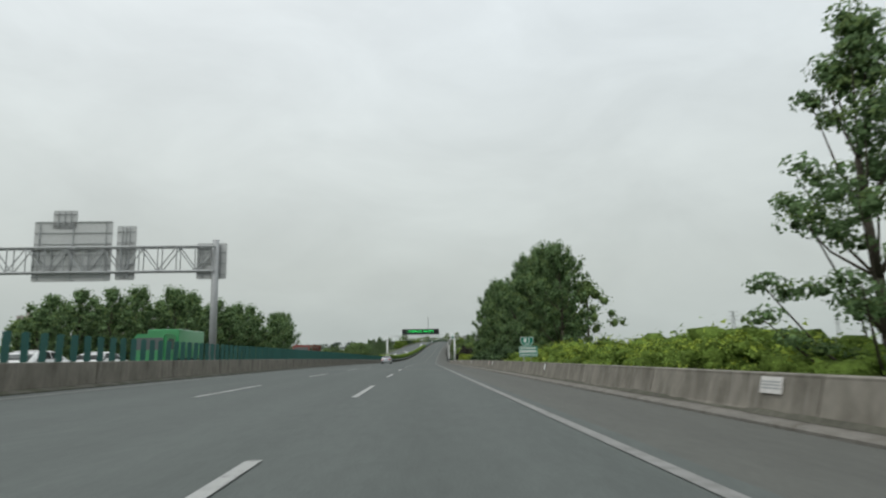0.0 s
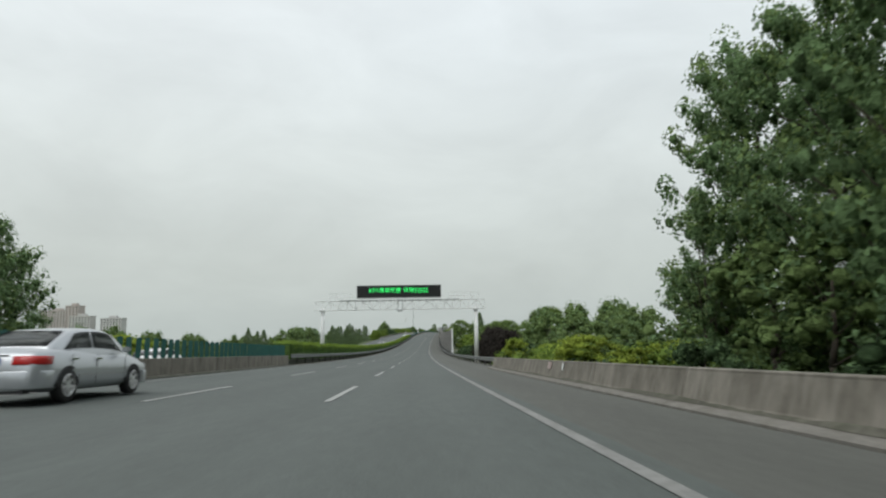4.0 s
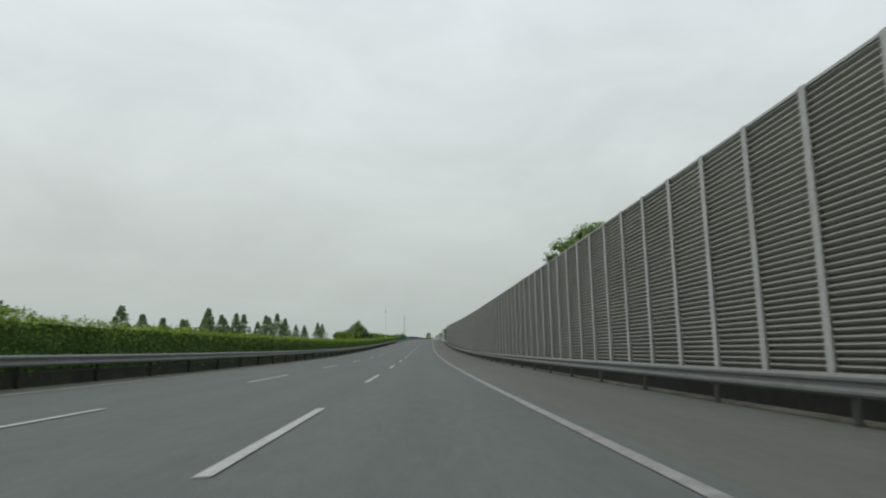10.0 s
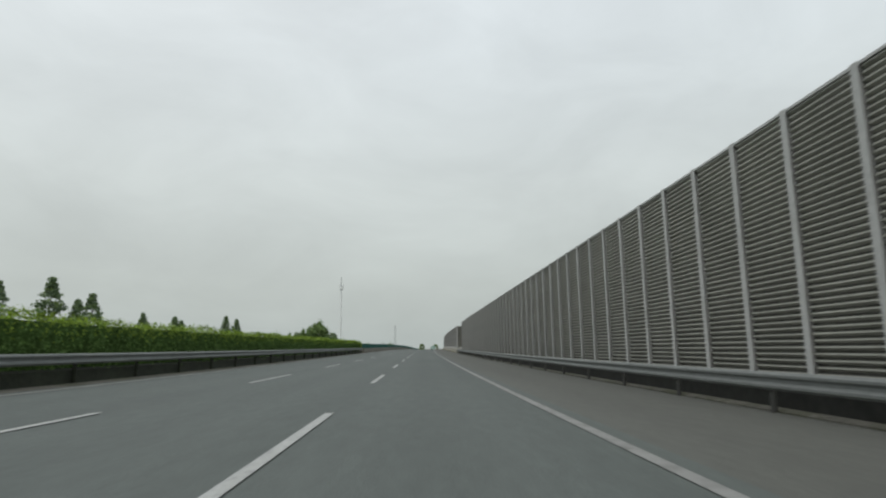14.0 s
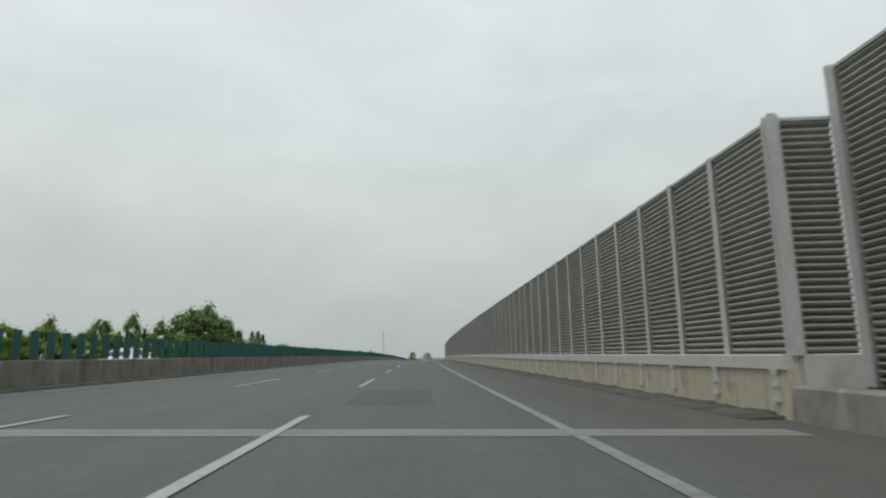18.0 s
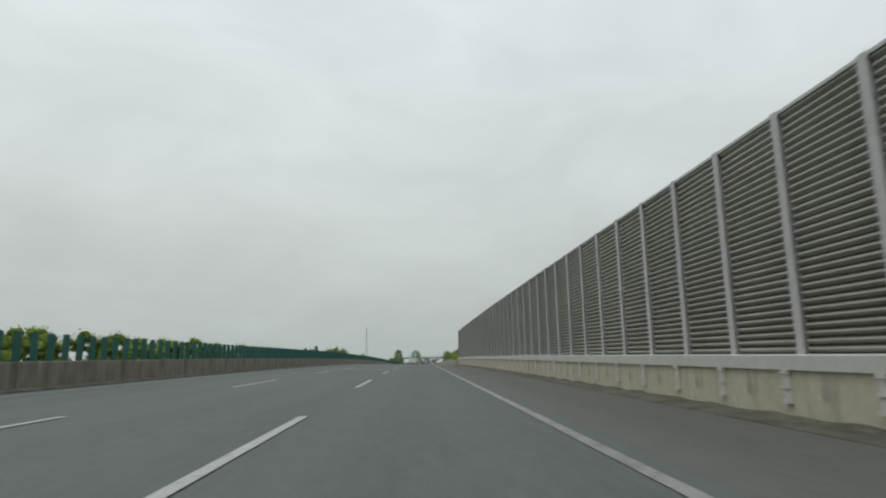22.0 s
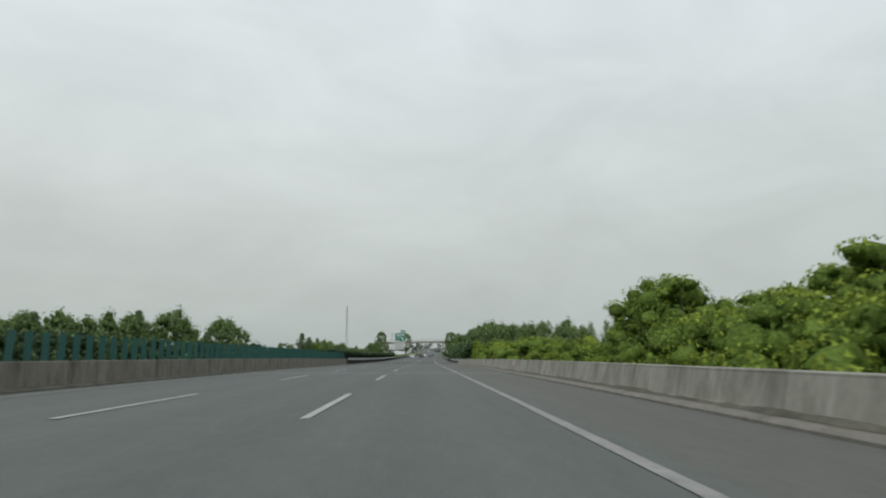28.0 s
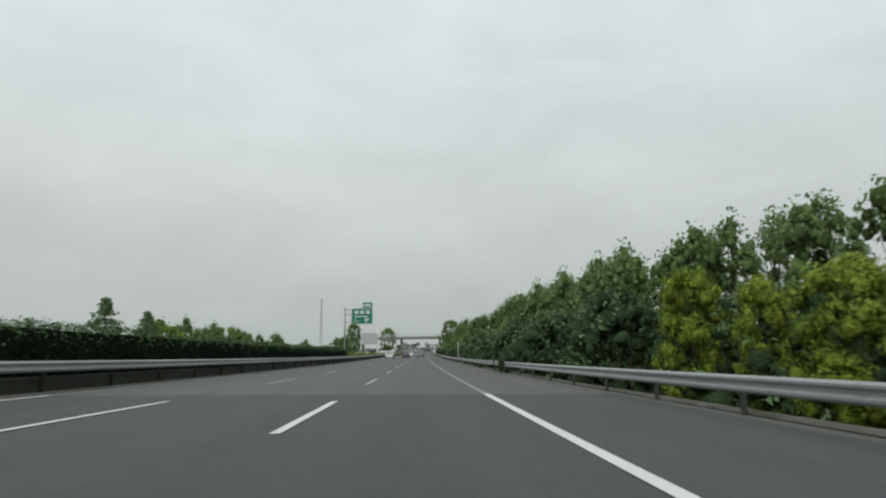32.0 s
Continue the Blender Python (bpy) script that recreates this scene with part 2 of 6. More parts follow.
GALV = mat("galvanised_steel", (0.33, 0.34, 0.34), rough=0.5, metal=0.35, spread=0.08, big=0.8, fine=9, obj=0.2)
DARKER_GALV = mat("darker_galvanised_steel", (0.175, 0.185, 0.178), rough=0.65, metal=0.2, spread=0.10, big=0.8, fine=9, obj=0.2)
POSTWHITE = mat("barrier_post_paint", (0.44, 0.44, 0.425), rough=0.6, spread=0.07, big=0.9, fine=8, obj=0.2, stain=((0.30, 0.29, 0.27), 1.2, 0.55, 0.8))
SLAT = mat("louvre_metal", (0.35, 0.345, 0.305), rough=0.65, metal=0.1, spread=0.10, big=0.5, fine=6, obj=0.25)
# backing darkened so its colour holds the shade between the slats
BACKING = mat("shaded_louvre_backing", (0.058, 0.057, 0.049), rough=0.9, spread=0.15, big=0.5, fine=6)
GREENPL = mat("green_antiglare_paint", (0.016, 0.078, 0.066), rough=0.55, spread=0.10, big=0.8, fine=8, obj=0.3)
WHITE = mat("white_steel", (0.74, 0.75, 0.74), rough=0.5, spread=0.05, big=0.6, fine=8, stain=((0.42, 0.40, 0.36), 1.3, 0.6, 0.85))
GREY = mat("grey_steel", (0.36, 0.37, 0.37), rough=0.55, metal=0.2, spread=0.08, big=0.6, fine=8)
SIGNBACK = mat("sign_back", (0.50, 0.51, 0.50), rough=0.6, spread=0.05, big=0.7, fine=6)
SIGNGREEN = mat("sign_green", (0.006, 0.20, 0.125), rough=0.45, spread=0.05, big=0.7, fine=6)
SIGNWHITE = mat("sign_white", (0.72, 0.74, 0.72), rough=0.45, spread=0.03, big=0.7, fine=6)
BLACK = mat("black_panel", (0.012, 0.013, 0.013), rough=0.4, spread=0.1, big=0.8, fine=8)
LED = glow_mat("green_led", (0.03, 0.85, 0.16), 0.9)
PINK = mat("faded_red_plate", (0.40, 0.315, 0.29), rough=0.6, spread=0.16, big=3, fine=9)
FADED = mat("faded_plate_writing", (0.44, 0.38, 0.355), rough=0.6, spread=0.2, big=6, fine=14)
PLATEWHITE = mat("white_plate", (0.62, 0.60, 0.57), rough=0.6, spread=0.08, big=1.5, fine=9)
SOIL = mat("verge_soil", (0.09, 0.085, 0.055), rough=0.95, spread=0.25, big=0.3, fine=3, bump=0.6, stain=((0.045, 0.075, 0.02), 0.6, 0.42, 0.6))
GRASS = mat("field_grass", (0.055, 0.085, 0.028), rough=0.9, spread=0.25, big=0.06, fine=1.5, bump=0.5)
BARK = mat("bark", (0.075, 0.062, 0.048), rough=0.9, spread=0.2, big=2, fine=12, bump=0.5)
LEAF_DARK = leaf_mat("leaf_dark", (0.148, 0.232, 0.104))
# undergrowth leaves: a darker copy of LEAF_DARK, shade put into the colour
LEAF_SHADE = leaf_mat("leaf_shaded", (0.062, 0.100, 0.048))
LEAF_MID = leaf_mat("leaf_mid", (0.168, 0.242, 0.088))
LEAF_LIGHT = leaf_mat("leaf_light", (0.168, 0.252, 0.054))
LEAF_YELLOW = leaf_mat("leaf_yellow_green", (0.285, 0.362, 0.058))
LEAF_PURPLE = leaf_mat("leaf_purple", (0.050, 0.044, 0.038))
LEAF_HEDGE = leaf_mat("leaf_hedge", (0.122, 0.206, 0.060))
LEAF_TOP = leaf_mat("leaf_hedge_shoots", (0.225, 0.325, 0.052))
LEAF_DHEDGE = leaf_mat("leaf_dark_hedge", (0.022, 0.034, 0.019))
LEAF_CONE = leaf_mat("leaf_conifer", (0.150, 0.212, 0.116))
# clump and hedge cores: leaf tones darkened to stand for shade inside
SHADED_MASS = {}
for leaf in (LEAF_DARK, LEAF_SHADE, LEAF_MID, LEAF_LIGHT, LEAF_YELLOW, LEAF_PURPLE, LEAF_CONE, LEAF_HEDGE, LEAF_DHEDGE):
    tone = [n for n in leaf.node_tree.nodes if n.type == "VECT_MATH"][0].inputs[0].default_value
    SHADED_MASS[leaf] = shaded_mass_mat(leaf.name + "_mass", tuple(tone))
# greyed tone for far woods, distance haze put into the colour
HAZE_WOOD = mat("far_wood", (0.075, 0.10, 0.075), rough=1.0, spread=0.25, big=0.05, fine=0.6)


# ---------------------------------------------------------------- mesh helpers
def part(name, bm, material, parent=None, label=""):
    me = bpy.data.meshes.new(name)
    bm.to_mesh(me)
    bm.free()
    for m in (material if isinstance(material, (list, tuple)) else [material]):
        me.materials.append(m)
    ob = new(name, me)
    if parent:
        ob.parent = parent
    return tagged(ob, label)


def share(name, me, parent, m, label=""):
    ob = new(name, me)
    ob.parent = parent
    ob.matrix_basis = m
    return tagged(ob, label)


def mesh_of(name, bm, material):
    me = bpy.data.meshes.new(name)
    bm.to_mesh(me)
    bm.free()
    for m in (material if isinstance(material, (list, tuple)) else [material]):
        me.materials.append(m)
    return me


def box(bm, x0, y0, z0, x1, y1, z1, index=0, m=None):
    v = [bm.verts.new((x, y, z)) for z in (z0, z1) for y in (y0, y1) for x in (x0, x1)]
    if m is not None:
        for q in v:
            q.co = m @ q.co
    for f in ((0, 2, 3, 1), (4, 5, 7, 6), (0, 1, 5, 4), (2, 6, 7, 3), (0, 4, 6, 2), (1, 3, 7, 5)):
        bm.faces.new([v[i] for i in f]).material_index = index
    return v


def tube(bm, a, b, r0, r1=None, n=8, index=0):
    a, b = Vector(a), Vector(b)
    r1 = r0 if r1 is None else r1
    q = (b - a).to_track_quat("Z", "Y")
    rings = []
    for p, r in ((a, r0), (b, r1)):
        rings.append([bm.verts.new(p + q @ Vector((r * math.cos(6.2832 * k / n), r * math.sin(6.2832 * k / n), 0))) for k in range(n)])
    for k in range(n):
        f = bm.faces.new((rings[0][k], rings[0][(k + 1) % n], rings[1][(k + 1) % n], rings[1][k]))
        f.material_index, f.smooth = index, n > 6
    bm.faces.new(rings[0][::-1]).material_index = index
    bm.faces.new(rings[1]).material_index = index


def sweep(bm, section, s0, s1, step, index=0, cap=True):
    """A section of (u, h) points drawn along the road."""
    ss = list(np.linspace(s0, s1, max(2, int(round((s1 - s0) / step)) + 1)))
    rings = [[bm.verts.new(at(s, u, h)) for u, h in section] for s in ss]
    n = len(section)
    for a, b in zip(rings, rings[1:]):
        for k in range(n):
            bm.faces.new((a[k], a[(k + 1) % n], b[(k + 1) % n], b[k])).material_index = index
    if cap:
        bm.faces.new(rings[0][::-1]).material_index = index
        bm.faces.new(rings[-1]).material_index = index


def ribbon(bm, u0, u1, lift, s0, s1, step=4.0, uv=None):
    """A flat strip that lies on the road."""
    ss = list(np.linspace(s0, s1, max(2, int(round((s1 - s0) / step)) + 1)))
    us = [u0, u1] if not uv else list(np.linspace(u0, u1, 5))
    rows = [[bm.verts.new(at(s, u, surf(u) + lift)) for u in us] for s in ss]
    for i in range(len(rows) - 1):
        for k in range(len(us) - 1):
            f = bm.faces.new((rows[i][k], rows[i][k + 1], rows[i + 1][k + 1], rows[i + 1][k]))
            if uv:
                for loop, (uu, sv) in zip(f.loops, ((us[k], ss[i]), (us[k + 1], ss[i]), (us[k + 1], ss[i + 1]), (us[k], ss[i + 1]))):
                    loop[uv].uv = (uu, sv)


def thing(name, label, category, group="", kind="", m=None):
    ob = new(name)
    ob.empty_display_size = 0.3
    if m is not None:
        ob.matrix_basis = m
    return tagged(ob, label, category, group, kind)


# ---------------------------------------------------------------- ground and road
def build_ground():
    us = [-2600, -1500, -800, -400, -200, -120, -80, -60, -45, -38, -34, -31.5, -30.5, -12, 6.2, 7.6, 9, 11, 14, 18, 26, 40, 60, 90, 150, 300, 700, 1500, 2600]
    drop = [-4, -4, -4, -4, -3.5, -3.2, -3.0, -2.8, -2.6, -2.2, -1.4, -0.5, -0.35, -0.45, -0.32, -0.38, -0.9, -1.7, -2.4, -2.6, -2.8, -3, -3, -3.2, -3.5, -4, -4, -4, -4]
    ss = list(np.arange(-400, 1200, 8.0)) + list(np.arange(1200, 3201, 80.0))
    rough = np.random.RandomState(3)
    verts = []
    for s in ss:
        for u, d in zip(us, drop):
            far = 0 if -31.6 < u < 8 else rough.uniform(-0.25, 0.25)
            low = 0.035 * max(0.0, s - 700) * min(1.0, max(0.0, (abs(u) - 60) / 140 + max(0.0, (s - 1300) / 300)))
            sunk = 12.0 * min(1.0, max(0.0, (abs(u) - 60) / 60)) * min(1.0, max(0.0, (s - 150) / 150))
            verts.append(tuple(at(s, u, d + far - low - sunk)))
    n = len(us)
    faces = [(i * n + k, i * n + k + 1, (i + 1) * n + k + 1, (i + 1) * n + k) for i in range(len(ss) - 1) for k in range(n - 1)]
    me = bpy.data.meshes.new("ground")
    me.from_pydata(verts, [], faces)
    me.materials.append(GRASS)
    me.materials.append(SOIL)
    for p in me.polygons:
        k = p.index % (n - 1)
        if 13 <= k <= 17 or 9 <= k <= 12:
            p.material_index = 1
        p.use_smooth = True
    return tagged(new("ground", me), "flat green land with weedy road banks", "ground", kind="structure")


build_ground()


def strip(name, u0, u1, lift, s0, s1, material, label):
    bm = bmesh.new()
    uv = bm.loops.layers.uv.new("road")
    ribbon(bm, u0, u1, lift, s0, s1, 4.0, uv)
    return tagged(part(name, bm, material), label, "road", kind="structure")


strip("road", -10.9, 2.35, 0.0, -40, 1700, ASPHALT, "grey worn three-lane asphalt carriageway")
strip("road_shoulder", 2.35, 5.95, 0.0, -40, 1700, SHOULDER, "darker asphalt hard shoulder beside the edge line")
strip("road_opposite", -29.5, -13.0, 0.0, -40, 1700, ASPHALT, "grey asphalt carriageway of oncoming traffic")
strip("road_patch", -10.2, 5.6, 0.004, 836.2, 864.0, FRESH, "darker newly laid asphalt across all lanes")
strip("road_patch", -1.5, 0.3, 0.004, 488.5, 493.5, PATCH, "squarish repair patch in worn asphalt")


SKEW = 0.06  # shift along the road for each metre across it


def lane_dashes(u, label):
    line = thing("lane_line", label, "road marking", "lane lines", "structure")
    bm = bmesh.new()
    for y in np.linspace(-3, 3, 4)[:-1]:
        v = [bm.verts.new(q) for q in ((-0.075, y, 0), (0.075, y, 0), (0.075, y + 2, 0), (-0.075, y + 2, 0))]
        bm.faces.new(v)
    me = mesh_of("dash", bm, PAINT)
    bm = bmesh.new()
    bm.faces.new([bm.verts.new(q) for q in ((-0.075, -3, 0), (0.075, -3, 0), (0.075, 3, 0), (-0.075, 3, 0))])
    me_new = mesh_of("dash", bm, PAINT_NEW)
    for k in range(-2, 100):
        s = 0.41 + 15 * k + 3
        share("dash", me_new if 836 < s < 864 else me, line, along(s - 0.11 - heading(s) * (u + 1.8), u, surf(u) + (0.016 if 836 < s < 864 else 0.012), 6.0))
    return line


lane_dashes(-1.803, "broken white line of worn paint between lanes")
lane_dashes(-5.55, "broken white line of worn paint between lanes")
for u, w, name in ((1.988, 0.09, "edge_line"), (-9.45, 0.085, "edge_line")):
    for s0, s1, m, lift in ((-40, 836.2, PAINT_EDGE, 0.010), (836.2, 864.0, PAINT_NEW, 0.014), (864.0, 1500, PAINT_EDGE, 0.010)):
        bm = bmesh.new()
        ribbon(bm, u - w, u + w, lift, s0, s1)
        tagged(part(name, bm, m), "solid line of bright new white paint" if m is PAINT_NEW else "solid worn white line along the lane edge", "road marking", kind="structure")
for u in (-15.2, -18.9, -22.6):
    bm = bmesh.new()
    ribbon(bm, u - 0.08, u + 0.08, 0.010, -40, 1400)
    tagged(part("edge_line", bm, PAINT), "white line on the oncoming carriageway", "road marking", kind="structure")

for s, wide in ((50.0, 0.5), (110.3, 0.4), (484.2, 0.7), (543.45, 0.5), (626.9, 0.7), (712.3, 0.35), (775.4, 0.7), (834.7, 0.7)):
    joint = thing("expansion_joint", "pale concrete expansion joint across the bridge deck", "expansion joint", "expansion joints", "structure")
    for a, b, lift, m in ((-wide / 2, -0.015, 0.006, JOINT), (-0.015, 0.015, 0.004, RUBBER), (0.015, wide / 2, 0.006, JOINT)):
        bm = bmesh.new()
        ribbon(bm, -10.5, 5.0, lift, s + a, s + b, 1.0)
        part("rubber_seal" if m is RUBBER else "concrete_strip", bm, m, joint)


# ---------------------------------------------------------------- parapets and rails
def local_sweep(section, length, material, name, gap=0.0, bevel=0.0):
    bm = bmesh.new()
    a = [bm.verts.new((u, -length / 2 + gap, h)) for u, h in section]
    b = [bm.verts.new((u, length / 2 - gap, h)) for u, h in section]
    n = len(section)
    for k in range(n):
        bm.faces.new((a[k], a[(k + 1) % n], b[(k + 1) % n], b[k]))
    bm.faces.new(a[::-1])
    bm.faces.new(b)
    bmesh.ops.recalc_face_normals(bm, faces=bm.faces)
    return mesh_of(name, bm, material)


def run(parent, name, me, s0, s1, length, u, h, label=""):
    k = int(round((s1 - s0) / length))
    for i in range(k):
        share(name, me, parent, along(s0 + (i + 0.5) * length, u, h, length), label)


PARAPET = [(0.0, -0.25), (0.0, 0.13), (0.04, 0.19), (0.19, 0.70), (0.19, 0.735), (0.22, 0.75), (0.46, 0.75), (0.48, 0.70), (0.48, -0.25)]
LIP = [(-0.32, -0.2), (-0.32, 0.05), (-0.27, 0.085), (-0.002, 0.12), (-0.002, -0.2)]
for s0, s1 in ((-40, 150), (676.0, 834.8)):
    wall = thing("bridge_parapet", "weathered low concrete parapet with a pale kerb", "parapet", "bridge parapets", "structure")
    n = int((s1 - s0) / 6.0)
    each = (s1 - s0) / n
    tone = MEDWALL if s0 < 0 else CONCRETE
    run(wall, "wall_segment", local_sweep(PARAPET, each, tone, "wall_segment", 0.012), s0, s1, each, 5.15, surf(5.4) + 0.0)
    run(wall, "kerb", local_sweep(LIP, each, KERB, "kerb", 0.006), s0, s1, each, 5.15, surf(5.1))
# bent piece that joins the cream parapet to the concrete one
joiner = thing("bridge_parapet", "short bent concrete parapet between two bridge walls", "parapet", "bridge parapets", "structure")
for name, section in (("wall_segment", PARAPET), ("kerb", LIP)):
    bm = bmesh.new()
    ends = [[bm.verts.new(at(s, u0 + u, surf(5.4) + h)) for u, h in section] for s, u0 in ((673.62, 5.62), (675.98, 5.15))]
    k = len(section)
    for i in range(k):
        bm.faces.new((ends[0][i], ends[0][(i + 1) % k], ends[1][(i + 1) % k], ends[1][i]))
    bm.faces.new(ends[0][::-1])
    bm.faces.new(ends[1])
    bmesh.ops.recalc_face_normals(bm, faces=bm.faces)
    part(name, bm, CONCRETE, joiner)
LEFTWALL = [(0.0, -0.25), (0.0, 0.76), (-0.02, 0.78), (-0.28, 0.78), (-0.30, 0.76), (-0.30, -0.25)]
left_me = local_sweep(LEFTWALL, 6.0, MEDWALL, "wall_segment", 0.012)
LIPL = [(0.35, -0.2), (0.35, 0.03), (0.30, 0.05), (0.002, 0.09), (0.002, -0.2)]
lipl_me = local_sweep(LIPL[::-1], 6.0, EDGING, "kerb", 0.006)
for s0, s1 in ((-40, 158), (477, 826)):
    wall = thing("median_wall", "stained low concrete wall along the median", "median wall", "median walls", "structure")
    n = int((s1 - s0) / 6.0)
    run(wall, "wall_segment", left_me, s1 - 6.0 * n, s1, 6.0, -10.55, surf(-10.5))
    run(wall, "kerb", lipl_me, s1 - 6.0 * n, s1, 6.0, -10.55, surf(-10.5))
# wall along the far edge of the oncoming bridge decks
for s0, s1 in ((-40, 158), (477, 826)):
    wall = thing("far_parapet", "low concrete parapet beyond the oncoming lanes", "parapet", "bridge parapets", "structure")
    n = int((s1 - s0) / 6.0)
    run(wall, "wall_segment", left_me, s1 - 6.0 * n, s1, 6.0, -29.6, surf(-29.6))

# green anti-glare plates on the median wall
bm = bmesh.new()
box(bm, -0.095, -0.012, 0.0, 0.095, 0.012, 0.78)
box(bm, -0.03, 0.012, 0.0, 0.03, 0.04, 0.80)
box(bm, -0.07, -0.05, -0.01, 0.07, 0.06, 0.012)
plate_me = mesh_of("plate", bm, GREENPL)
rnd = random.Random(4)
for s0, s1, near0, near1 in ((-38, 157.5, -38, 157.5), (477.5, 825, 560, 792)):
    fence = thing("antiglare_fence", "row of upright green anti-glare plates on the median wall", "fence", "anti-glare fences")
    rest = bmesh.new()
    s = s0
    while s < s1:
        m = along(s, -10.72, surf(-10.6) + 0.79, 0.8) @ pose(0, 0, 0, rnd.uniform(-1.5, 1.5), rnd.uniform(-2, 2), 22 + rnd.uniform(-7, 7))
        if near0 <= s <= near1:
            share("plate", plate_me, fence, m)
        else:
            box(rest, -0.11, -0.012, 0, 0.11, 0.012, 0.80, 0, m)
        s += 0.78
    if rest.verts:
        tagged(part("plate_rest", rest, GREENPL, fence), kind="stuff")
    else:
        rest.free()

# near-black for bed and left posts: shade under the rail put into the colour
BED_SHADE = mat("under_rail_shade", (0.020, 0.024, 0.014), rough=0.95, spread=0.3, big=0.8, fine=6, bump=0.6)
for s0, s1 in ((158.5, 476.5), (826.5, 1400)):
    strip("edge_dirt", -10.75, -9.85, 0.008, s0, s1, EDGING, "strip of drifted dirt beside the median rail")
# W-beam guard rails
W = [(0.0, 0.0), (-0.055, 0.045), (-0.055, 0.085), (-0.005, 0.13), (-0.005, 0.18), (-0.055, 0.225), (-0.055, 0.265), (0.0, 0.31)]
darker_beam_me = local_sweep(W + [(u + 0.012, h) for u, h in W[::-1]], 4.06, DARKER_GALV, "beam")
darker_beaml_me = local_sweep([(-u, h) for u, h in W + [(u + 0.012, h) for u, h in W[::-1]]], 4.06, DARKER_GALV, "beam")
beam_me = local_sweep(W + [(u + 0.012, h) for u, h in W[::-1]], 4.06, GALV, "beam")
beaml_me = local_sweep([(-u, h) for u, h in W + [(u + 0.012, h) for u, h in W[::-1]]], 4.06, GALV, "beam")
bm = bmesh.new()
tube(bm, (0, 0, -0.5), (0, 0, 0.62), 0.057, n=8)
box(bm, -0.09, -0.07, 0.30, -0.02, 0.07, 0.56)
gpost_me = mesh_of("post", bm, DARKPOST)
# left posts take the same shade colour and so merge with the bed
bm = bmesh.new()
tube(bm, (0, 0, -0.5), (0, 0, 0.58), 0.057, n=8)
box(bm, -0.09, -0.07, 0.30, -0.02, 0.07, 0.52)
lpost_me = mesh_of("post", bm, BED_SHADE)
for s0, s1, u, right in ((150.5, 482.5, 5.78, True), (838.3, 1400, 5.78, True), (158.5, 476.5, -10.45, False), (826.5, 1400, -10.45, False)):
    rail = thing("guard_rail", "galvanised steel guard rail with two-wave beams", "guard rail", "guard rails")
    lift = surf(u) + (0.40 if right else 0.57)
    k = int((s1 - s0) / 4)
    for i in range(k):
        s = s0 + 4 * i + 2
        share("beam", ((darker_beam_me if right else darker_beaml_me) if s0 < 400 else (beam_me if right else beaml_me)), rail, along(s, u, lift, 4.0))
        m = stand(s + 1.2, u + (0.14 if right else -0.14), surf(u) + (0.08 if right else 0.30))
        share("post", gpost_me if right else lpost_me, rail, m if right else m @ pose(0, 0, 0, 0, 0, 180))
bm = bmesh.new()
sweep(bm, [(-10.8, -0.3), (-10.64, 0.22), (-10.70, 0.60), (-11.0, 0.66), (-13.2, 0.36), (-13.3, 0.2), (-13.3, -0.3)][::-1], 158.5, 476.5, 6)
tagged(part("median_bed", bm, BED_SHADE), "raised bed of soil under the median hedge, coloured as if in shade", "median", kind="structure")
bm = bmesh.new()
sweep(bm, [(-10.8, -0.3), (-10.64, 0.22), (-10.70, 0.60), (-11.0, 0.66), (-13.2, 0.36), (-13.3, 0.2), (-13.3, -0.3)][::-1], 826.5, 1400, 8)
tagged(part("median_bed", bm, BED_SHADE), "raised bed of soil under the median hedge, coloured as if in shade", "median", kind="structure")
for s0, s1 in ((150.5, 482.0), (838.3, 1400)):
    bm = bmesh.new()
    sweep(bm, [(5.95, -0.4), (5.95, surf(6) + 0.03), (6.05, surf(6) + 0.06), (6.35, surf(6) + 0.05), (6.4, -0.4)][::-1], s0, s1, 6)
    tagged(part("kerb", bm, EDGING), "dirty low concrete edging beside the shoulder", "kerb", kind="structure")
for s, u, w0, top in ((149.6, 5.5, 1.6, 0.66), (836.62, 5.60, 3.6, 0.58)):
    bm = bmesh.new()
    box(bm, -0.22, -w0 / 2, -0.3, 0.22, w0 / 2, top)
    bmesh.ops.bevel(bm, geom=list(bm.edges), offset=0.03, segments=1, affect="EDGES")
    ob = part("parapet_end", bm, CONCRETE)
    ob.matrix_basis = along(s, u, surf(u), 1.0)
    tagged(ob, "stained concrete end block of the parapet", "parapet", kind="structure")

# dark silt in the angle between parapet and kerb
silt_rnd = np.random.RandomState(31)
for s0, s1 in ((-40, 149), (676.2, 834.2)):
    bm = bmesh.new()
    last = None
    for s in np.arange(s0 + 0.2, s1, 0.4):
        k = 0.5 + 0.5 * math.sin(s * 0.9) + 0.5 * silt_rnd.uniform(-1, 1)
        row = [bm.verts.new(at(s, u, surf(5.2) + h)) for u, h in ((5.145 - 0.06 - 0.03 * k, 0.117), (5.185 + 0.005 * k, 0.165 + 0.03 * k))]
        if last:
            bm.faces.new((last[0], last[1], row[1], row[0]))
        last = row
    tagged(part("silt_line", bm, MOSS), "thin line of dark silt and moss at the parapet foot", "verge", kind="stuff")

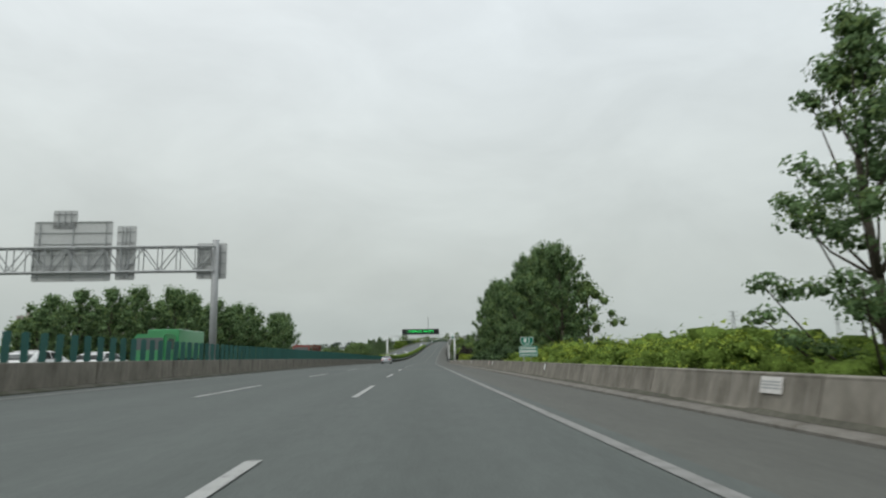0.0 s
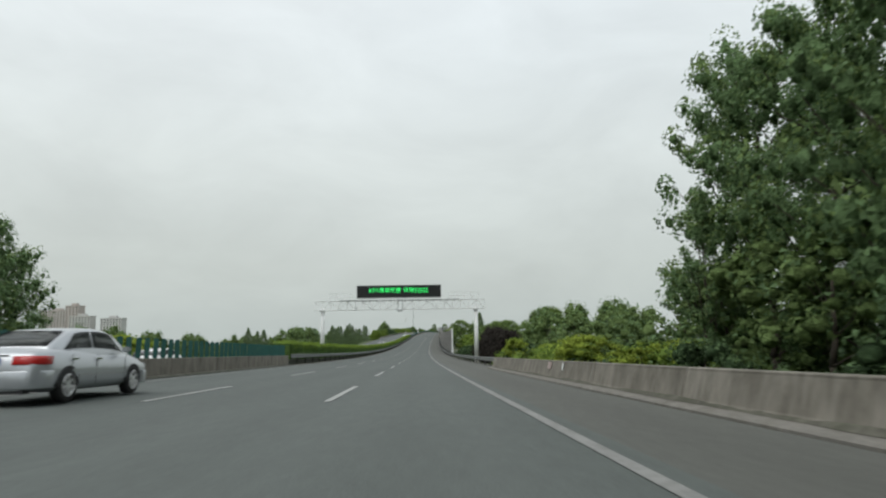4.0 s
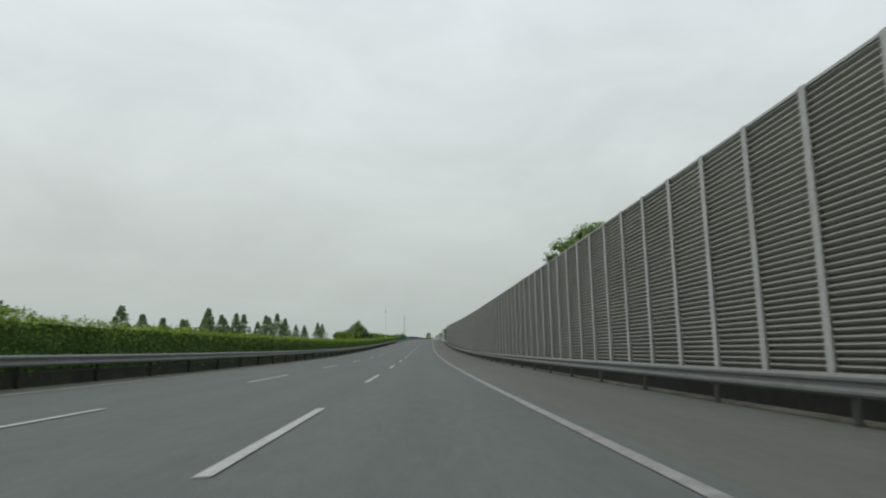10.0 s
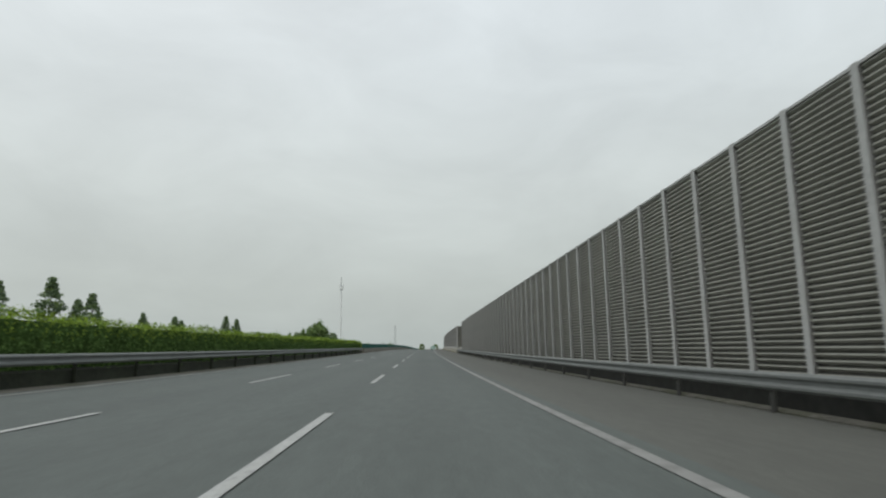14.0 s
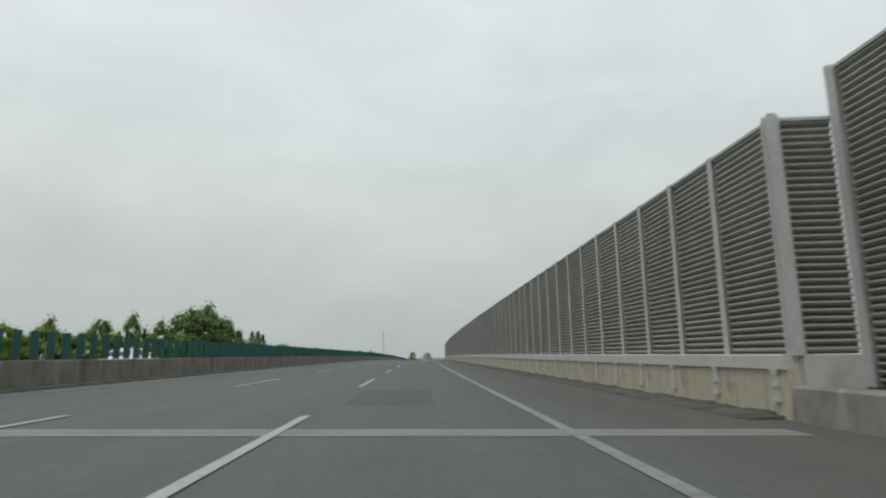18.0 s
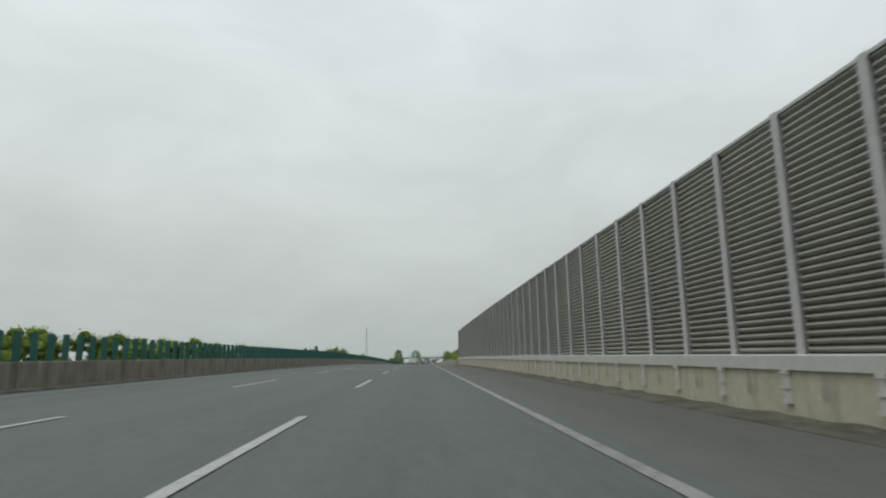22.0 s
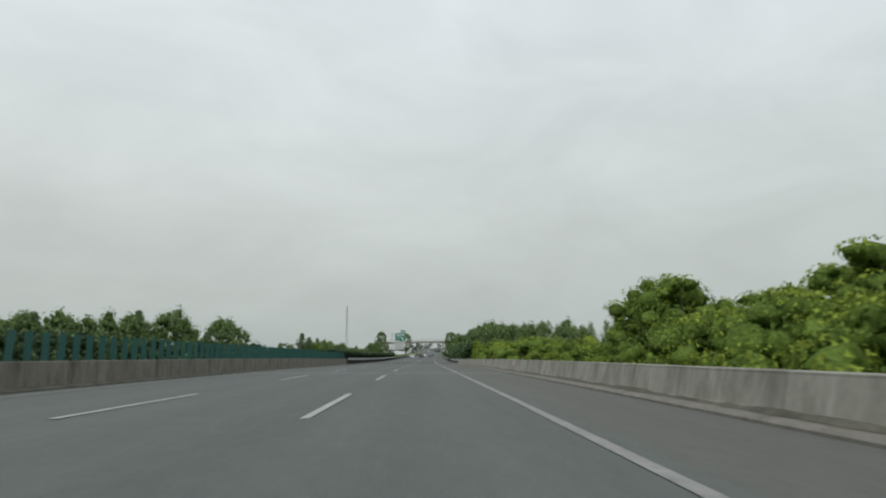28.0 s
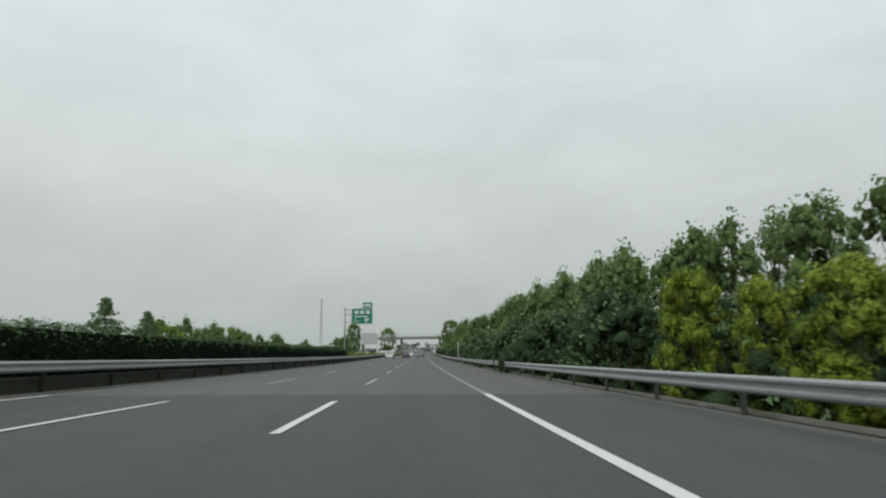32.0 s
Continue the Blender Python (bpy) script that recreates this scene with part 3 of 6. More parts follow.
# reflector plates and notices fixed on the parapets
for s, big, m in ((9.9, 1, PLATEWHITE), (27.4, 0, SIGNWHITE), (50.0, 1, PINK), (47.6, 0, SIGNWHITE), (69.0, 0, SIGNWHITE), (90.8, 1, PINK), (88.4, 0, SIGNWHITE), (129.1, 0, SIGNWHITE), (131.3, 1, PINK), (694.5, 1, PINK), (712.5, 0, SIGNWHITE), (775.4, 1, PINK), (793.2, 0, SIGNWHITE), (814.8, 1, PINK), (834.5, 0, PINK)):
    notice = thing("parapet_notice", "faded reddish notice plate on the parapet" if m is PINK else "small pale marker plate on the parapet", "sign", "parapet notices")
    bm = bmesh.new()
    a, b = (0.29, 0.13) if big else (0.09, 0.13)
    box(bm, -0.02, -a, -b, 0.0, a, b)
    part("plate", bm, m, notice)
    if big:
        bm = bmesh.new()
        for z in (0.05, 0.0, -0.05):
            box(bm, -0.024, -0.25, z - 0.012, -0.0205, 0.25, z + 0.012)
        part("writing", bm, FADED if m is PINK else GREY, notice)
    notice.matrix_basis = along(s + SKEW * 5.27, 5.27, surf(5.3) + 0.565, 1.0) @ pose(0, 0, 0, 0, 13, 0)


# ---------------------------------------------------------------- noise barriers
def panel_bm(height, n, individually=False):
    """Backing sheet, frame and louvres of a 2 m wide panel; local x towards the road is negative."""
    bm = bmesh.new()
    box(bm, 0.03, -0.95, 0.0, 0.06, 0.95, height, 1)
    if not individually:
        for i in range(n):
            slat_bm(bm, (i + 0.5) * height / n, height / n)
    return bm


def beam_section(bm, z0, z1):
    """An upright I-beam as one closed shape."""
    half = [(-0.09, -0.092), (-0.075, -0.092), (-0.075, -0.006), (0.075, -0.006), (0.075, -0.092), (0.09, -0.092)]
    ring = half + [(x, -y) for x, y in half[::-1]]
    a = [bm.verts.new((x, y, z0)) for x, y in ring]
    b = [bm.verts.new((x, y, z1)) for x, y in ring]
    n = len(ring)
    for k in range(n):
        bm.faces.new((a[k], a[(k + 1) % n], b[(k + 1) % n], b[k]))
    bm.faces.new(a[::-1])
    bm.faces.new(b)


def slat_profile(z, pitch):
    return [(0.028, z + 0.30 * pitch), (-0.028, z + 0.40 * pitch), (-0.031, z + 0.13 * pitch), (0.028, z - 0.22 * pitch)]


def slat_points(out, m, z, pitch):
    for y in (-0.93, 0.93):
        for x, q in slat_profile(z, pitch):
            out.append(tuple(m @ Vector((x, y, q))))


def slat_bm(bm, z, pitch):
    pts = slat_profile(z, pitch)
    a = [bm.verts.new((x, -0.93, q)) for x, q in pts]
    b = [bm.verts.new((x, 0.93, q)) for x, q in pts]
    for k in range(4):
        bm.faces.new((a[k], a[(k + 1) % 4], b[(k + 1) % 4], b[k])).material_index = 0


BAY = 2.0088  # post spacing


def barrier(label, s0, count, u, h0, h1, n, single, wider=0.0):
    wall = thing("noise_barrier", label, "noise barrier", "noise barriers")
    height = h1 - h0

    def post_at(i):
        return s0 + BAY * i + wider * max(0, i - 90)

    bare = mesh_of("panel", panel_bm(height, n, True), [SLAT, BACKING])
    bm = bmesh.new()
    slat_bm(bm, 0, height / n)
    slat = mesh_of("slat", bm, SLAT)
    rest = []
    bm = bmesh.new()
    beam_section(bm, -h0 - 0.3 if h0 < 0.7 else -0.05, height + 0.06)
    post = mesh_of("post", bm, POSTWHITE)
    bm = bmesh.new()
    box(bm, -0.06, -1.01, height, 0.07, 1.01, height + 0.055)
    cap = mesh_of("cap_rail", bm, POSTWHITE)
    for i in range(count + 1):
        share("post", post, wall, stand(post_at(i), u, h0))
    for i in range(count):
        m = along((post_at(i) + post_at(i + 1)) / 2, u, h0, BAY)
        panel = share("panel", bare, wall, m)
        share("cap_rail", cap, wall, m)
        if single <= i < single + 7:
            for k in range(n):
                share("slat", slat, panel, Matrix.Translation((0, 0, (k + 0.5) * height / n)))
        else:
            for k in range(n):
                slat_points(rest, m, (k + 0.5) * height / n, height / n)
    bm = bmesh.new()
    box(bm, -0.17 if h0 < 0.7 else -0.09, -0.07 if h0 < 0.7 else -0.05, -h0 - 0.3 if h0 < 0.7 else 0.0, 0.17 if h0 < 0.7 else 0.09, 0.07 if h0 < 0.7 else 0.05, height + 0.10)
    bmesh.ops.bevel(bm, geom=list(bm.edges), offset=0.012, segments=1, affect="EDGES")
    end = part("end_post", bm, WHITE if h0 < 0.7 else POSTWHITE, wall, "white painted end post" if h0 < 0.7 else "")
    end.matrix_basis = stand(s0 - (0.16 if h0 < 0.7 else 0.13), u, h0)
    verts = [p for p in rest]
    quads = []
    for b in range(0, len(verts), 8):
        quads += [(b + k, b + (k + 1) % 4, b + 4 + (k + 1) % 4, b + 4 + k) for k in range(4)]
    me = bpy.data.meshes.new("louvres")
    me.from_pydata(verts, [], quads)
    me.materials.append(SLAT)
    ob = new("louvres", me)
    ob.parent = wall
    tagged(ob, kind="stuff")
    return wall


tall_barrier = barrier("tall grey louvred noise barrier with pale steel posts", 243.43, 120, 6.95, 0.42, 5.55, 42, 12, 0.026)
barrier("grey louvred noise barrier standing on a cream bridge parapet", 485.71, 93, 6.0, 0.90, 4.76, 32, 41)
bm = bmesh.new()
box(bm, -0.10, -0.05, -0.7, 0.10, 0.05, 5.24)
bmesh.ops.bevel(bm, geom=list(bm.edges), offset=0.012, segments=1, affect="EDGES")
closing = part("end_post", bm, POSTWHITE, tall_barrier)
closing.matrix_basis = stand(485.33, 6.95, 0.42)
# short return panel that closes the gap between the two barriers
ret = thing("noise_barrier", "short louvred return panel between two noise barriers", "noise barrier", "noise barriers")
bm = panel_bm(3.86, 32, True)
for v in bm.verts:
    v.co.y *= 0.46
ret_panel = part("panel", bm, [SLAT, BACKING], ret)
bm = bmesh.new()
slat_bm(bm, 0, 3.86 / 32)
for v in bm.verts:
    v.co.y *= 0.46
ret_slat = mesh_of("slat", bm, SLAT)
for k in range(32):
    share("slat", ret_slat, ret_panel, Matrix.Translation((0, 0, (k + 0.5) * 3.86 / 32)))
bm = bmesh.new()
box(bm, -0.06, -0.46, 3.86, 0.07, 0.46, 3.92)
part("cap_rail", bm, POSTWHITE, ret)
bm = bmesh.new()
box(bm, -0.16, -0.50, -1.3, 0.16, 0.50, -0.012)
part("base", bm, COPING, ret, "pale stained concrete base")
ret.matrix_basis = stand(485.55, 6.50, 0.90) @ pose(0, 0, 0, 0, 0, 84)
bm = bmesh.new()
beam_section(bm, -0.02, 3.98)
for v in bm.verts:
    v.co.x, v.co.y = v.co.x * 1.1, v.co.y * 0.9
corner = part("corner_post", bm, POSTWHITE, ret, "wide pale steel corner post")
corner.matrix_basis = pose(-0.02, 0.56, 0)
# added dark plate behind the rail; its tone holds dirt and shade
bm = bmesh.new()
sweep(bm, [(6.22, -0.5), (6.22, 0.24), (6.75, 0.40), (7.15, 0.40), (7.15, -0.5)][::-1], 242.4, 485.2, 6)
tagged(part("barrier_footing", bm, mat("shaded_dirty_footing", (0.022, 0.023, 0.020), rough=0.95, spread=0.3, big=0.4, fine=5)), "dark footing under the noise barrier, dirt and shade in its colour", "footing", kind="structure")

# cream parapet below the second barrier
cream = thing("bridge_parapet", "cream painted bridge parapet with a pale coping", "parapet", "bridge parapets", "structure")
cream_me = local_sweep([(0, -0.3), (0, 0.78), (0.45, 0.78), (0.45, -0.3)], 2.0, CREAM, "wall_segment", 0.004)
cope_me = local_sweep([(-0.06, 0.782), (-0.06, 1.00), (-0.04, 1.02), (0.47, 1.02), (0.47, 0.782)], 2.0, COPING, "coping", 0.003)
run(cream, "wall_segment", cream_me, 485.6, 673.6, 2.0, 5.78, surf(5.8))
run(cream, "coping", cope_me, 485.6, 673.6, 2.0, 5.78, surf(5.8))
bm = bmesh.new()
for z0, z1, d, w in ((0.27, 0.33, 0.085, 0.085), (0.33, 0.50, 0.055, 0.070), (0.50, 0.54, 0.085, 0.085), (0.54, 0.72, 0.055, 0.070), (0.72, 0.78, 0.08, 0.085)):
    box(bm, -d, -w, z0, 0.0, w, z1)
brk_me = mesh_of("bracket", bm, COPING)
for i in range(93):
    share("bracket", brk_me, cream, along(485.9 + BAY * i, 5.779, surf(5.8), 0.5))
bm = bmesh.new()
sweep(bm, [(5.15, -0.4), (5.15, surf(5.3) + 0.012), (5.45, surf(5.5) + 0.035), (5.775, surf(5.8) + 0.06), (5.775, -0.4)][::-1], 485.8, 672.9, 3)
tagged(part("dirt_verge", bm, EDGING), "strip of drifted dirt along the parapet foot", "verge", kind="structure")
# uneven moss heaped against the foot of the wall
bm = bmesh.new()
moss_rnd = np.random.RandomState(12)
last = None
for s in np.arange(486.0, 672.7, 0.28):
    hump = 0.5 + 0.5 * math.sin(s * 3.128 + 0.7) + 0.45 * moss_rnd.uniform(-1, 1)
    hgt = 0.02 + 0.035 * max(-0.3, hump)
    wid = 0.10 + 0.06 * max(-0.5, hump)
    row = [bm.verts.new(at(s, u, h)) for u, h in ((5.776 - wid, surf(5.6) + 0.03), (5.776 - wid * 0.3, surf(5.7) + 0.06 + hgt * 0.5), (5.776, surf(5.78) + 0.06 + hgt))]
    if last:
        for k in range(2):
            bm.faces.new((last[k], last[k + 1], row[k + 1], row[k]))
    last = row
tagged(part("moss_strip", bm, MOSS), "dark moss and silt heaped along the parapet foot", "verge", kind="stuff")
wb = thing("concrete_end_wall", "stained concrete block at the start of the bridge", "wall", kind="structure")
bm = bmesh.new()
box(bm, -0.2, -1.75, -0.3, 0.25, 1.75, 0.55)
bmesh.ops.bevel(bm, geom=list(bm.edges), offset=0.04, segments=1, affect="EDGES")
part("block", bm, CONCRETE, wb)
wb.matrix_basis = along(483.75, 5.95, surf(6), 2.0)
ub = thing("utility_box", "small white utility box beside the barrier", "utility box")
bm = bmesh.new()
box(bm, -0.14, -0.12, 0.85, 0.14, 0.12, 1.15)
bmesh.ops.bevel(bm, geom=list(bm.edges), offset=0.02, segments=1, affect="EDGES")
part("cabinet", bm, WHITE, ub)
bm = bmesh.new()
tube(bm, (0, 0, -0.3), (0, 0, 0.86), 0.03)
part("post", bm, GREY, ub)
ub.matrix_basis = stand(484.0, 6.55, surf(6))


# ---------------------------------------------------------------- gantries and signs
def writing(text, size, material, parent, m, name="writing"):
    cu = bpy.data.curves.new("text", "FONT")
    cu.body, cu.size, cu.align_x, cu.align_y, cu.extrude = text, size, "CENTER", "CENTER", 0.004
    cu.resolution_u = 2
    tmp = bpy.data.objects.new("text", cu)
    me = bpy.data.meshes.new_from_object(tmp)
    bpy.data.objects.remove(tmp)
    me.materials.clear()
    me.materials.append(material)
    ob = new(name, me)
    ob.parent, ob.matrix_basis = parent, m
    return ob


FACE = pose(0, 0, 0, 90, 0, 0)  # flat text turned to face back along the road


def truss(bm, x0, x1, z0, z1, y0, y1, step, r=0.05, rb=0.028):
    """A box truss along x."""
    for y in (y0, y1):
        for z in (z0, z1):
            tube(bm, (x0, y, z), (x1, y, z), r, n=6)
    n = int(round((x1 - x0) / step))
    d = (x1 - x0) / n
    for i in range(n + 1):
        x = x0 + d * i
        for y in (y0, y1):
            tube(bm, (x, y, z0), (x, y, z1), rb, n=5)
        for z in (z0, z1):
            tube(bm, (x, y0, z), (x, y1, z), rb, n=5)
        if i < n:
            a, b = (z0, z1) if i % 2 else (z1, z0)
            for y in (y0, y1):
                tube(bm, (x, y, a), (x + d, y, b), rb, n=5)
            tube(bm, (x, y0, z1), (x + d, y1, z1), rb, n=5)


def sign_gantry():
    g = thing("sign_gantry", "white steel truss gantry with a lit message board over the road", "gantry", m=stand(190.4, 0, 0))
    for u in (-12.9, 7.8):
        bm = bmesh.new()
        z0, top = (0.3 if u < 0 else -0.5), 7.1
        tube(bm, (u, 0, z0), (u, 0, top), 0.31, 0.25, n=14)
        part("pole", bm, WHITE, g)
        bm = bmesh.new()
        box(bm, u - 0.55, -0.55, z0 - 0.3, u + 0.55, 0.55, z0 + 0.12)
        part("footing", bm, CONCRETE, g)
        bm = bmesh.new()
        box(bm, u - 0.35, -0.5, 6.62, u + 0.35, 0.5, 6.75)
        part("saddle", bm, WHITE, g)
    bm = bmesh.new()
    truss(bm, -14.0, 9.0, 6.78, 8.0, -0.55, 0.55, 1.1, 0.042, 0.022)
    part("truss", bm, WHITE, g, "white lattice beam of welded tubes")
    bm = bmesh.new()
    box(bm, -10.5, -0.6, 8.04, 5.6, 0.8, 8.1)
    for i in range(17):
        x = -10.3 + i * 0.95
        box(bm, x - 0.05, -0.85, 7.75, x + 0.05, -0.6, 8.14)
    part("catwalk", bm, GREY, g)
    bm = bmesh.new()
    for y in (-0.55, 0.75):
        for x in (-12.0, -11.0, -10.0, -9.0, 4.2, 5.2, 6.2, 7.2, 8.2):
            tube(bm, (x, y, 8.0), (x, y, 9.05), 0.018, n=5)
        for x0, x1 in ((-12.0, -9.0), (4.2, 8.2)):
            for z in (8.55, 9.05):
                tube(bm, (x0, y, z), (x1, y, z), 0.016, n=5)
    part("hand_rail", bm, WHITE, g, "thin white hand rail")
    bm = bmesh.new()
    for x in (-2.75, -2.15):
        tube(bm, (x, -0.62, 6.55), (x, -0.62, 8.2), 0.05, n=6)
    for z in (6.6, 8.0):
        box(bm, -2.8, -0.72, z - 0.10, -2.1, -0.52, z + 0.10)
    part("camera_bracket", bm, GREY, g, "grey steel bracket under the message board")
    board = thing("message_board", "black message board with green lit characters", "sign", m=stand(190.4, 0, 0))
    bm = bmesh.new()
    box(bm, -8.25, -0.30, 8.42, 3.05, 0.30, 10.02)
    part("cabinet", bm, BLACK, board)
    bm = bmesh.new()
    for x0, z0, x1, z1 in ((-8.3, 8.33, 3.1, 8.42), (-8.3, 10.02, 3.1, 10.08), (-8.3, 8.42, -8.25, 10.02), (3.05, 8.42, 3.1, 10.02)):
        box(bm, x0, -0.34, z0, x1, 0.32, z1)
    part("frame", bm, GREY, board)
    writing("ETC首装优惠", 0.74, LED, board, Matrix.Translation((-4.48, -0.32, 9.36)) @ FACE)
    writing("详询", 0.74, LED, board, Matrix.Translation((-1.28, -0.32, 9.36)) @ FACE)
    bm = bmesh.new()
    for k in range(5):
        for z in (9.06, 9.30, 9.54):
            box(bm, -0.42 + 0.36 * k, -0.325, z, -0.16 + 0.36 * k, -0.315, z + 0.09)
    part("writing_bars", bm, LED, board)


sign_gantry()


def plate_sign(parent, name, x0, z0, x1, z1, y, face, back=None, border=None, rim=0.05):
    bm = bmesh.new()
    box(bm, x0, y, z0, x1, y + 0.04, z1)
    bmesh.ops.bevel(bm, geom=[e for e in bm.edges if abs(e.verts[0].co.y - e.verts[1].co.y) > 0.01], offset=0.06, segments=3, affect="EDGES")
    ob = part(name, bm, face, parent)
    if border:
        bm = bmesh.new()
        for a, b, c, d in ((x0 + rim, z0 + rim, x1 - rim, z0 + 2 * rim), (x0 + rim, z1 - 2 * rim, x1 - rim, z1 - rim), (x0 + rim, z0 + 2 * rim, x0 + 2 * rim, z1 - 2 * rim), (x1 - 2 * rim, z0 + 2 * rim, x1 - rim, z1 - 2 * rim)):
            box(bm, a, y - 0.006, b, c, y - 0.001, d)
        part("border", bm, border, parent)
    return ob


def bars(parent, rows, material, y, name="character"):
    """Characters that cannot be read, each one a bar."""
    for x0, z0, x1, z1 in rows:
        bm = bmesh.new()
        box(bm, x0, y - 0.006, z0, x1, y - 0.001, z1)
        part(name, bm, material, parent)


# oncoming direction: sign beam seen from behind
og = thing("sign_gantry", "grey truss sign arm over the oncoming lanes, seen from behind", "gantry", m=stand(41.5, 0, 0))
bm = bmesh.new()
tube(bm, (-13.9, 0, 0.2), (-13.9, 0, 9.0), 0.25, 0.21, n=14)
part("pole", bm, GREY, og)
bm = bmesh.new()
truss(bm, -33.5, -13.9, 6.9, 8.55, -0.35, 0.35, 1.25, 0.07, 0.04)
part("truss", bm, GREY, og, "dark grey lattice arm")
bm = bmesh.new()
box(bm, -14.4, -0.5, -0.2, -13.4, 0.5, 0.3)
part("footing", bm, CONCRETE, og)
for x0, z0, x1, z1 in ((-26.2, 6.35, -21.0, 10.4), (-25.0, 9.9, -23.4, 11.2), (-20.7, 6.4, -19.4, 10.1), (-15.3, 6.4, -13.3, 8.85)):
    panel = plate_sign(og, "panel", x0, z0, x1, z1, 0.45, SIGNBACK)
    bm = bmesh.new()
    for z in np.arange(z0 + 0.3, z1, 0.75):
        box(bm, x0 + 0.05, 0.40, z - 0.03, x1 - 0.05, 0.449, z + 0.03)
    for x in np.linspace(x0 + 0.4, x1 - 0.4, 3):
        box(bm, x - 0.03, 0.36, z0 + 0.1, x + 0.03, 0.399, z1 - 0.1)
    part("stiffener", bm, GREY, panel)

# route marker behind the right parapet
rm = thing("route_sign", "green route shield above a green plate with white lettering", "sign", m=stand(47.0, 0, 0))
bm = bmesh.new()
for x in (7.6, 8.15):
    tube(bm, (x, 0.08, -1.4), (x, 0.08, 2.2), 0.04, n=8)
part("post", bm, GREY, rm)
bm = bmesh.new()
pts = [(-0.52, 0.36), (0.52, 0.36), (0.48, -0.1), (0.3, -0.3), (0, -0.4), (-0.3, -0.3), (-0.48, -0.1)]
a = [bm.verts.new((7.87 + x, 0.0, 2.0 + z)) for x, z in pts]
b = [bm.verts.new((7.87 + x, 0.04, 2.0 + z)) for x, z in pts]
bm.faces.new(a)
bm.faces.new(b[::-1])
for k in range(7):
    bm.faces.new((a[k], b[k], b[(k + 1) % 7], a[(k + 1) % 7]))
part("shield", bm, SIGNGREEN, rm)
bm = bmesh.new()
rim = [(7.87 + 0.93 * x, 2.02 + 0.90 * z) for x, z in pts]
for k in range(7):
    (x0, z0), (x1, z1) = rim[k], rim[(k + 1) % 7]
    n = Vector((z0 - z1, 0, x1 - x0)).normalized() * 0.018
    bm.faces.new([bm.verts.new((x + q * n.x, -0.004, z + q * n.z)) for x, z, q in ((x0, z0, -1), (x1, z1, -1), (x1, z1, 1), (x0, z0, 1))])
part("border", bm, SIGNWHITE, rm)
bars(rm, [(7.70, 1.80, 8.04, 1.86)], SIGNWHITE, 0)
writing("2", 0.44, SIGNWHITE, rm, Matrix.Translation((7.99, -0.006, 2.10)) @ FACE)
bars(rm, [(7.62, 1.97, 7.82, 2.24)], SIGNWHITE, 0)
plate_sign(rm, "plate", 7.24, 0.88, 8.66, 1.69, 0.0, SIGNGREEN, border=SIGNWHITE, rim=0.022)
bars(rm, [(7.36 + 0.20 * i, 1.44, 7.50 + 0.20 * i, 1.58) for i in range(6)], SIGNWHITE, 0)
bars(rm, [(7.32 + 0.155 * i, 1.19, 7.455 + 0.155 * i, 1.36) for i in range(8)], SIGNWHITE, 0)
bars(rm, [(7.32 + 0.105 * i, 1.00, 7.40 + 0.105 * i, 1.08) for i in range(12)], SIGNWHITE, 0)

# exit sign in the median far ahead
es = thing("direction_sign", "green exit direction sign on a grey pole in the median", "sign", m=stand(949.4, 0, 0))
bm = bmesh.new()
tube(bm, (-12.2, 0, 0.2), (-12.2, 0, 9.1), 0.17, 0.15, n=12)
part("pole", bm, GREY, es)
bm = bmesh.new()
for z in (6.6, 7.9, 8.7):
    tube(bm, (-12.4, 0, z), (-7.8, 0, z), 0.07, n=6)
part("arm", bm, GREY, es)
plate_sign(es, "panel", -11.1, 6.25, -7.6, 8.85, -0.18, SIGNGREEN, border=SIGNWHITE)
plate_sign(es, "tab", -9.2, 8.9, -7.6, 9.85, -0.18, SIGNGREEN, border=SIGNWHITE, rim=0.03)
bars(es, [(-10.6 + 0.95 * i, 7.95, -9.95 + 0.95 * i, 8.5) for i in range(3)] + [(-10.5, 7.4, -8.3, 7.6), (-9.0, 9.2, -7.9, 9.55), (-8.9, 6.6, -8.5, 7.2), (-8.75, 6.9, -8.2, 7.2)], SIGNWHITE, -0.18)
writing("2", 0.75, SIGNWHITE, es, Matrix.Translation((-10.5, -0.186, 6.85)) @ FACE)
writing("km", 0.45, SIGNWHITE, es, Matrix.Translation((-9.95, -0.186, 6.75)) @ FACE)
ws = thing("direction_sign", "pale grey sign panel seen from behind on a thin pole", "sign", m=stand(1010, 0, 0))
bm = bmesh.new()
tube(bm, (-11.3, 0, 0.2), (-11.3, 0, 8.0), 0.14, 0.12, n=10)
part("pole", bm, WHITE, ws)
plate_sign(ws, "panel", -15.6, 3.7, -11.2, 6.7, -0.2, SIGNBACK)

# concrete road bridge across the carriageways far ahead
ob_ = thing("overpass", "grey concrete road bridge crossing over the carriageways", "bridge", m=stand(1180, 0, 0))
bm = bmesh.new()
box(bm, -38, 0, 8.2, 60, 9, 9.6)
part("deck", bm, CONCRETE, ob_)
bm = bmesh.new()
for x in np.arange(-38, 60.1, 2.0):
    box(bm, x - 0.06, 0.1, 9.6, x + 0.06, 0.2, 10.9)
box(bm, -38, 0.1, 10.25, 60, 0.2, 10.35)
box(bm, -38, 0.1, 10.85, 60, 0.2, 10.95)
part("railing", bm, GREY, ob_)
for x in (-33, -12, 9):
    bm = bmesh.new()
    box(bm, x - 0.6, 2, -1.5, x + 0.6, 7, 8.2)
    part("pier", bm, CONCRETE, ob_)


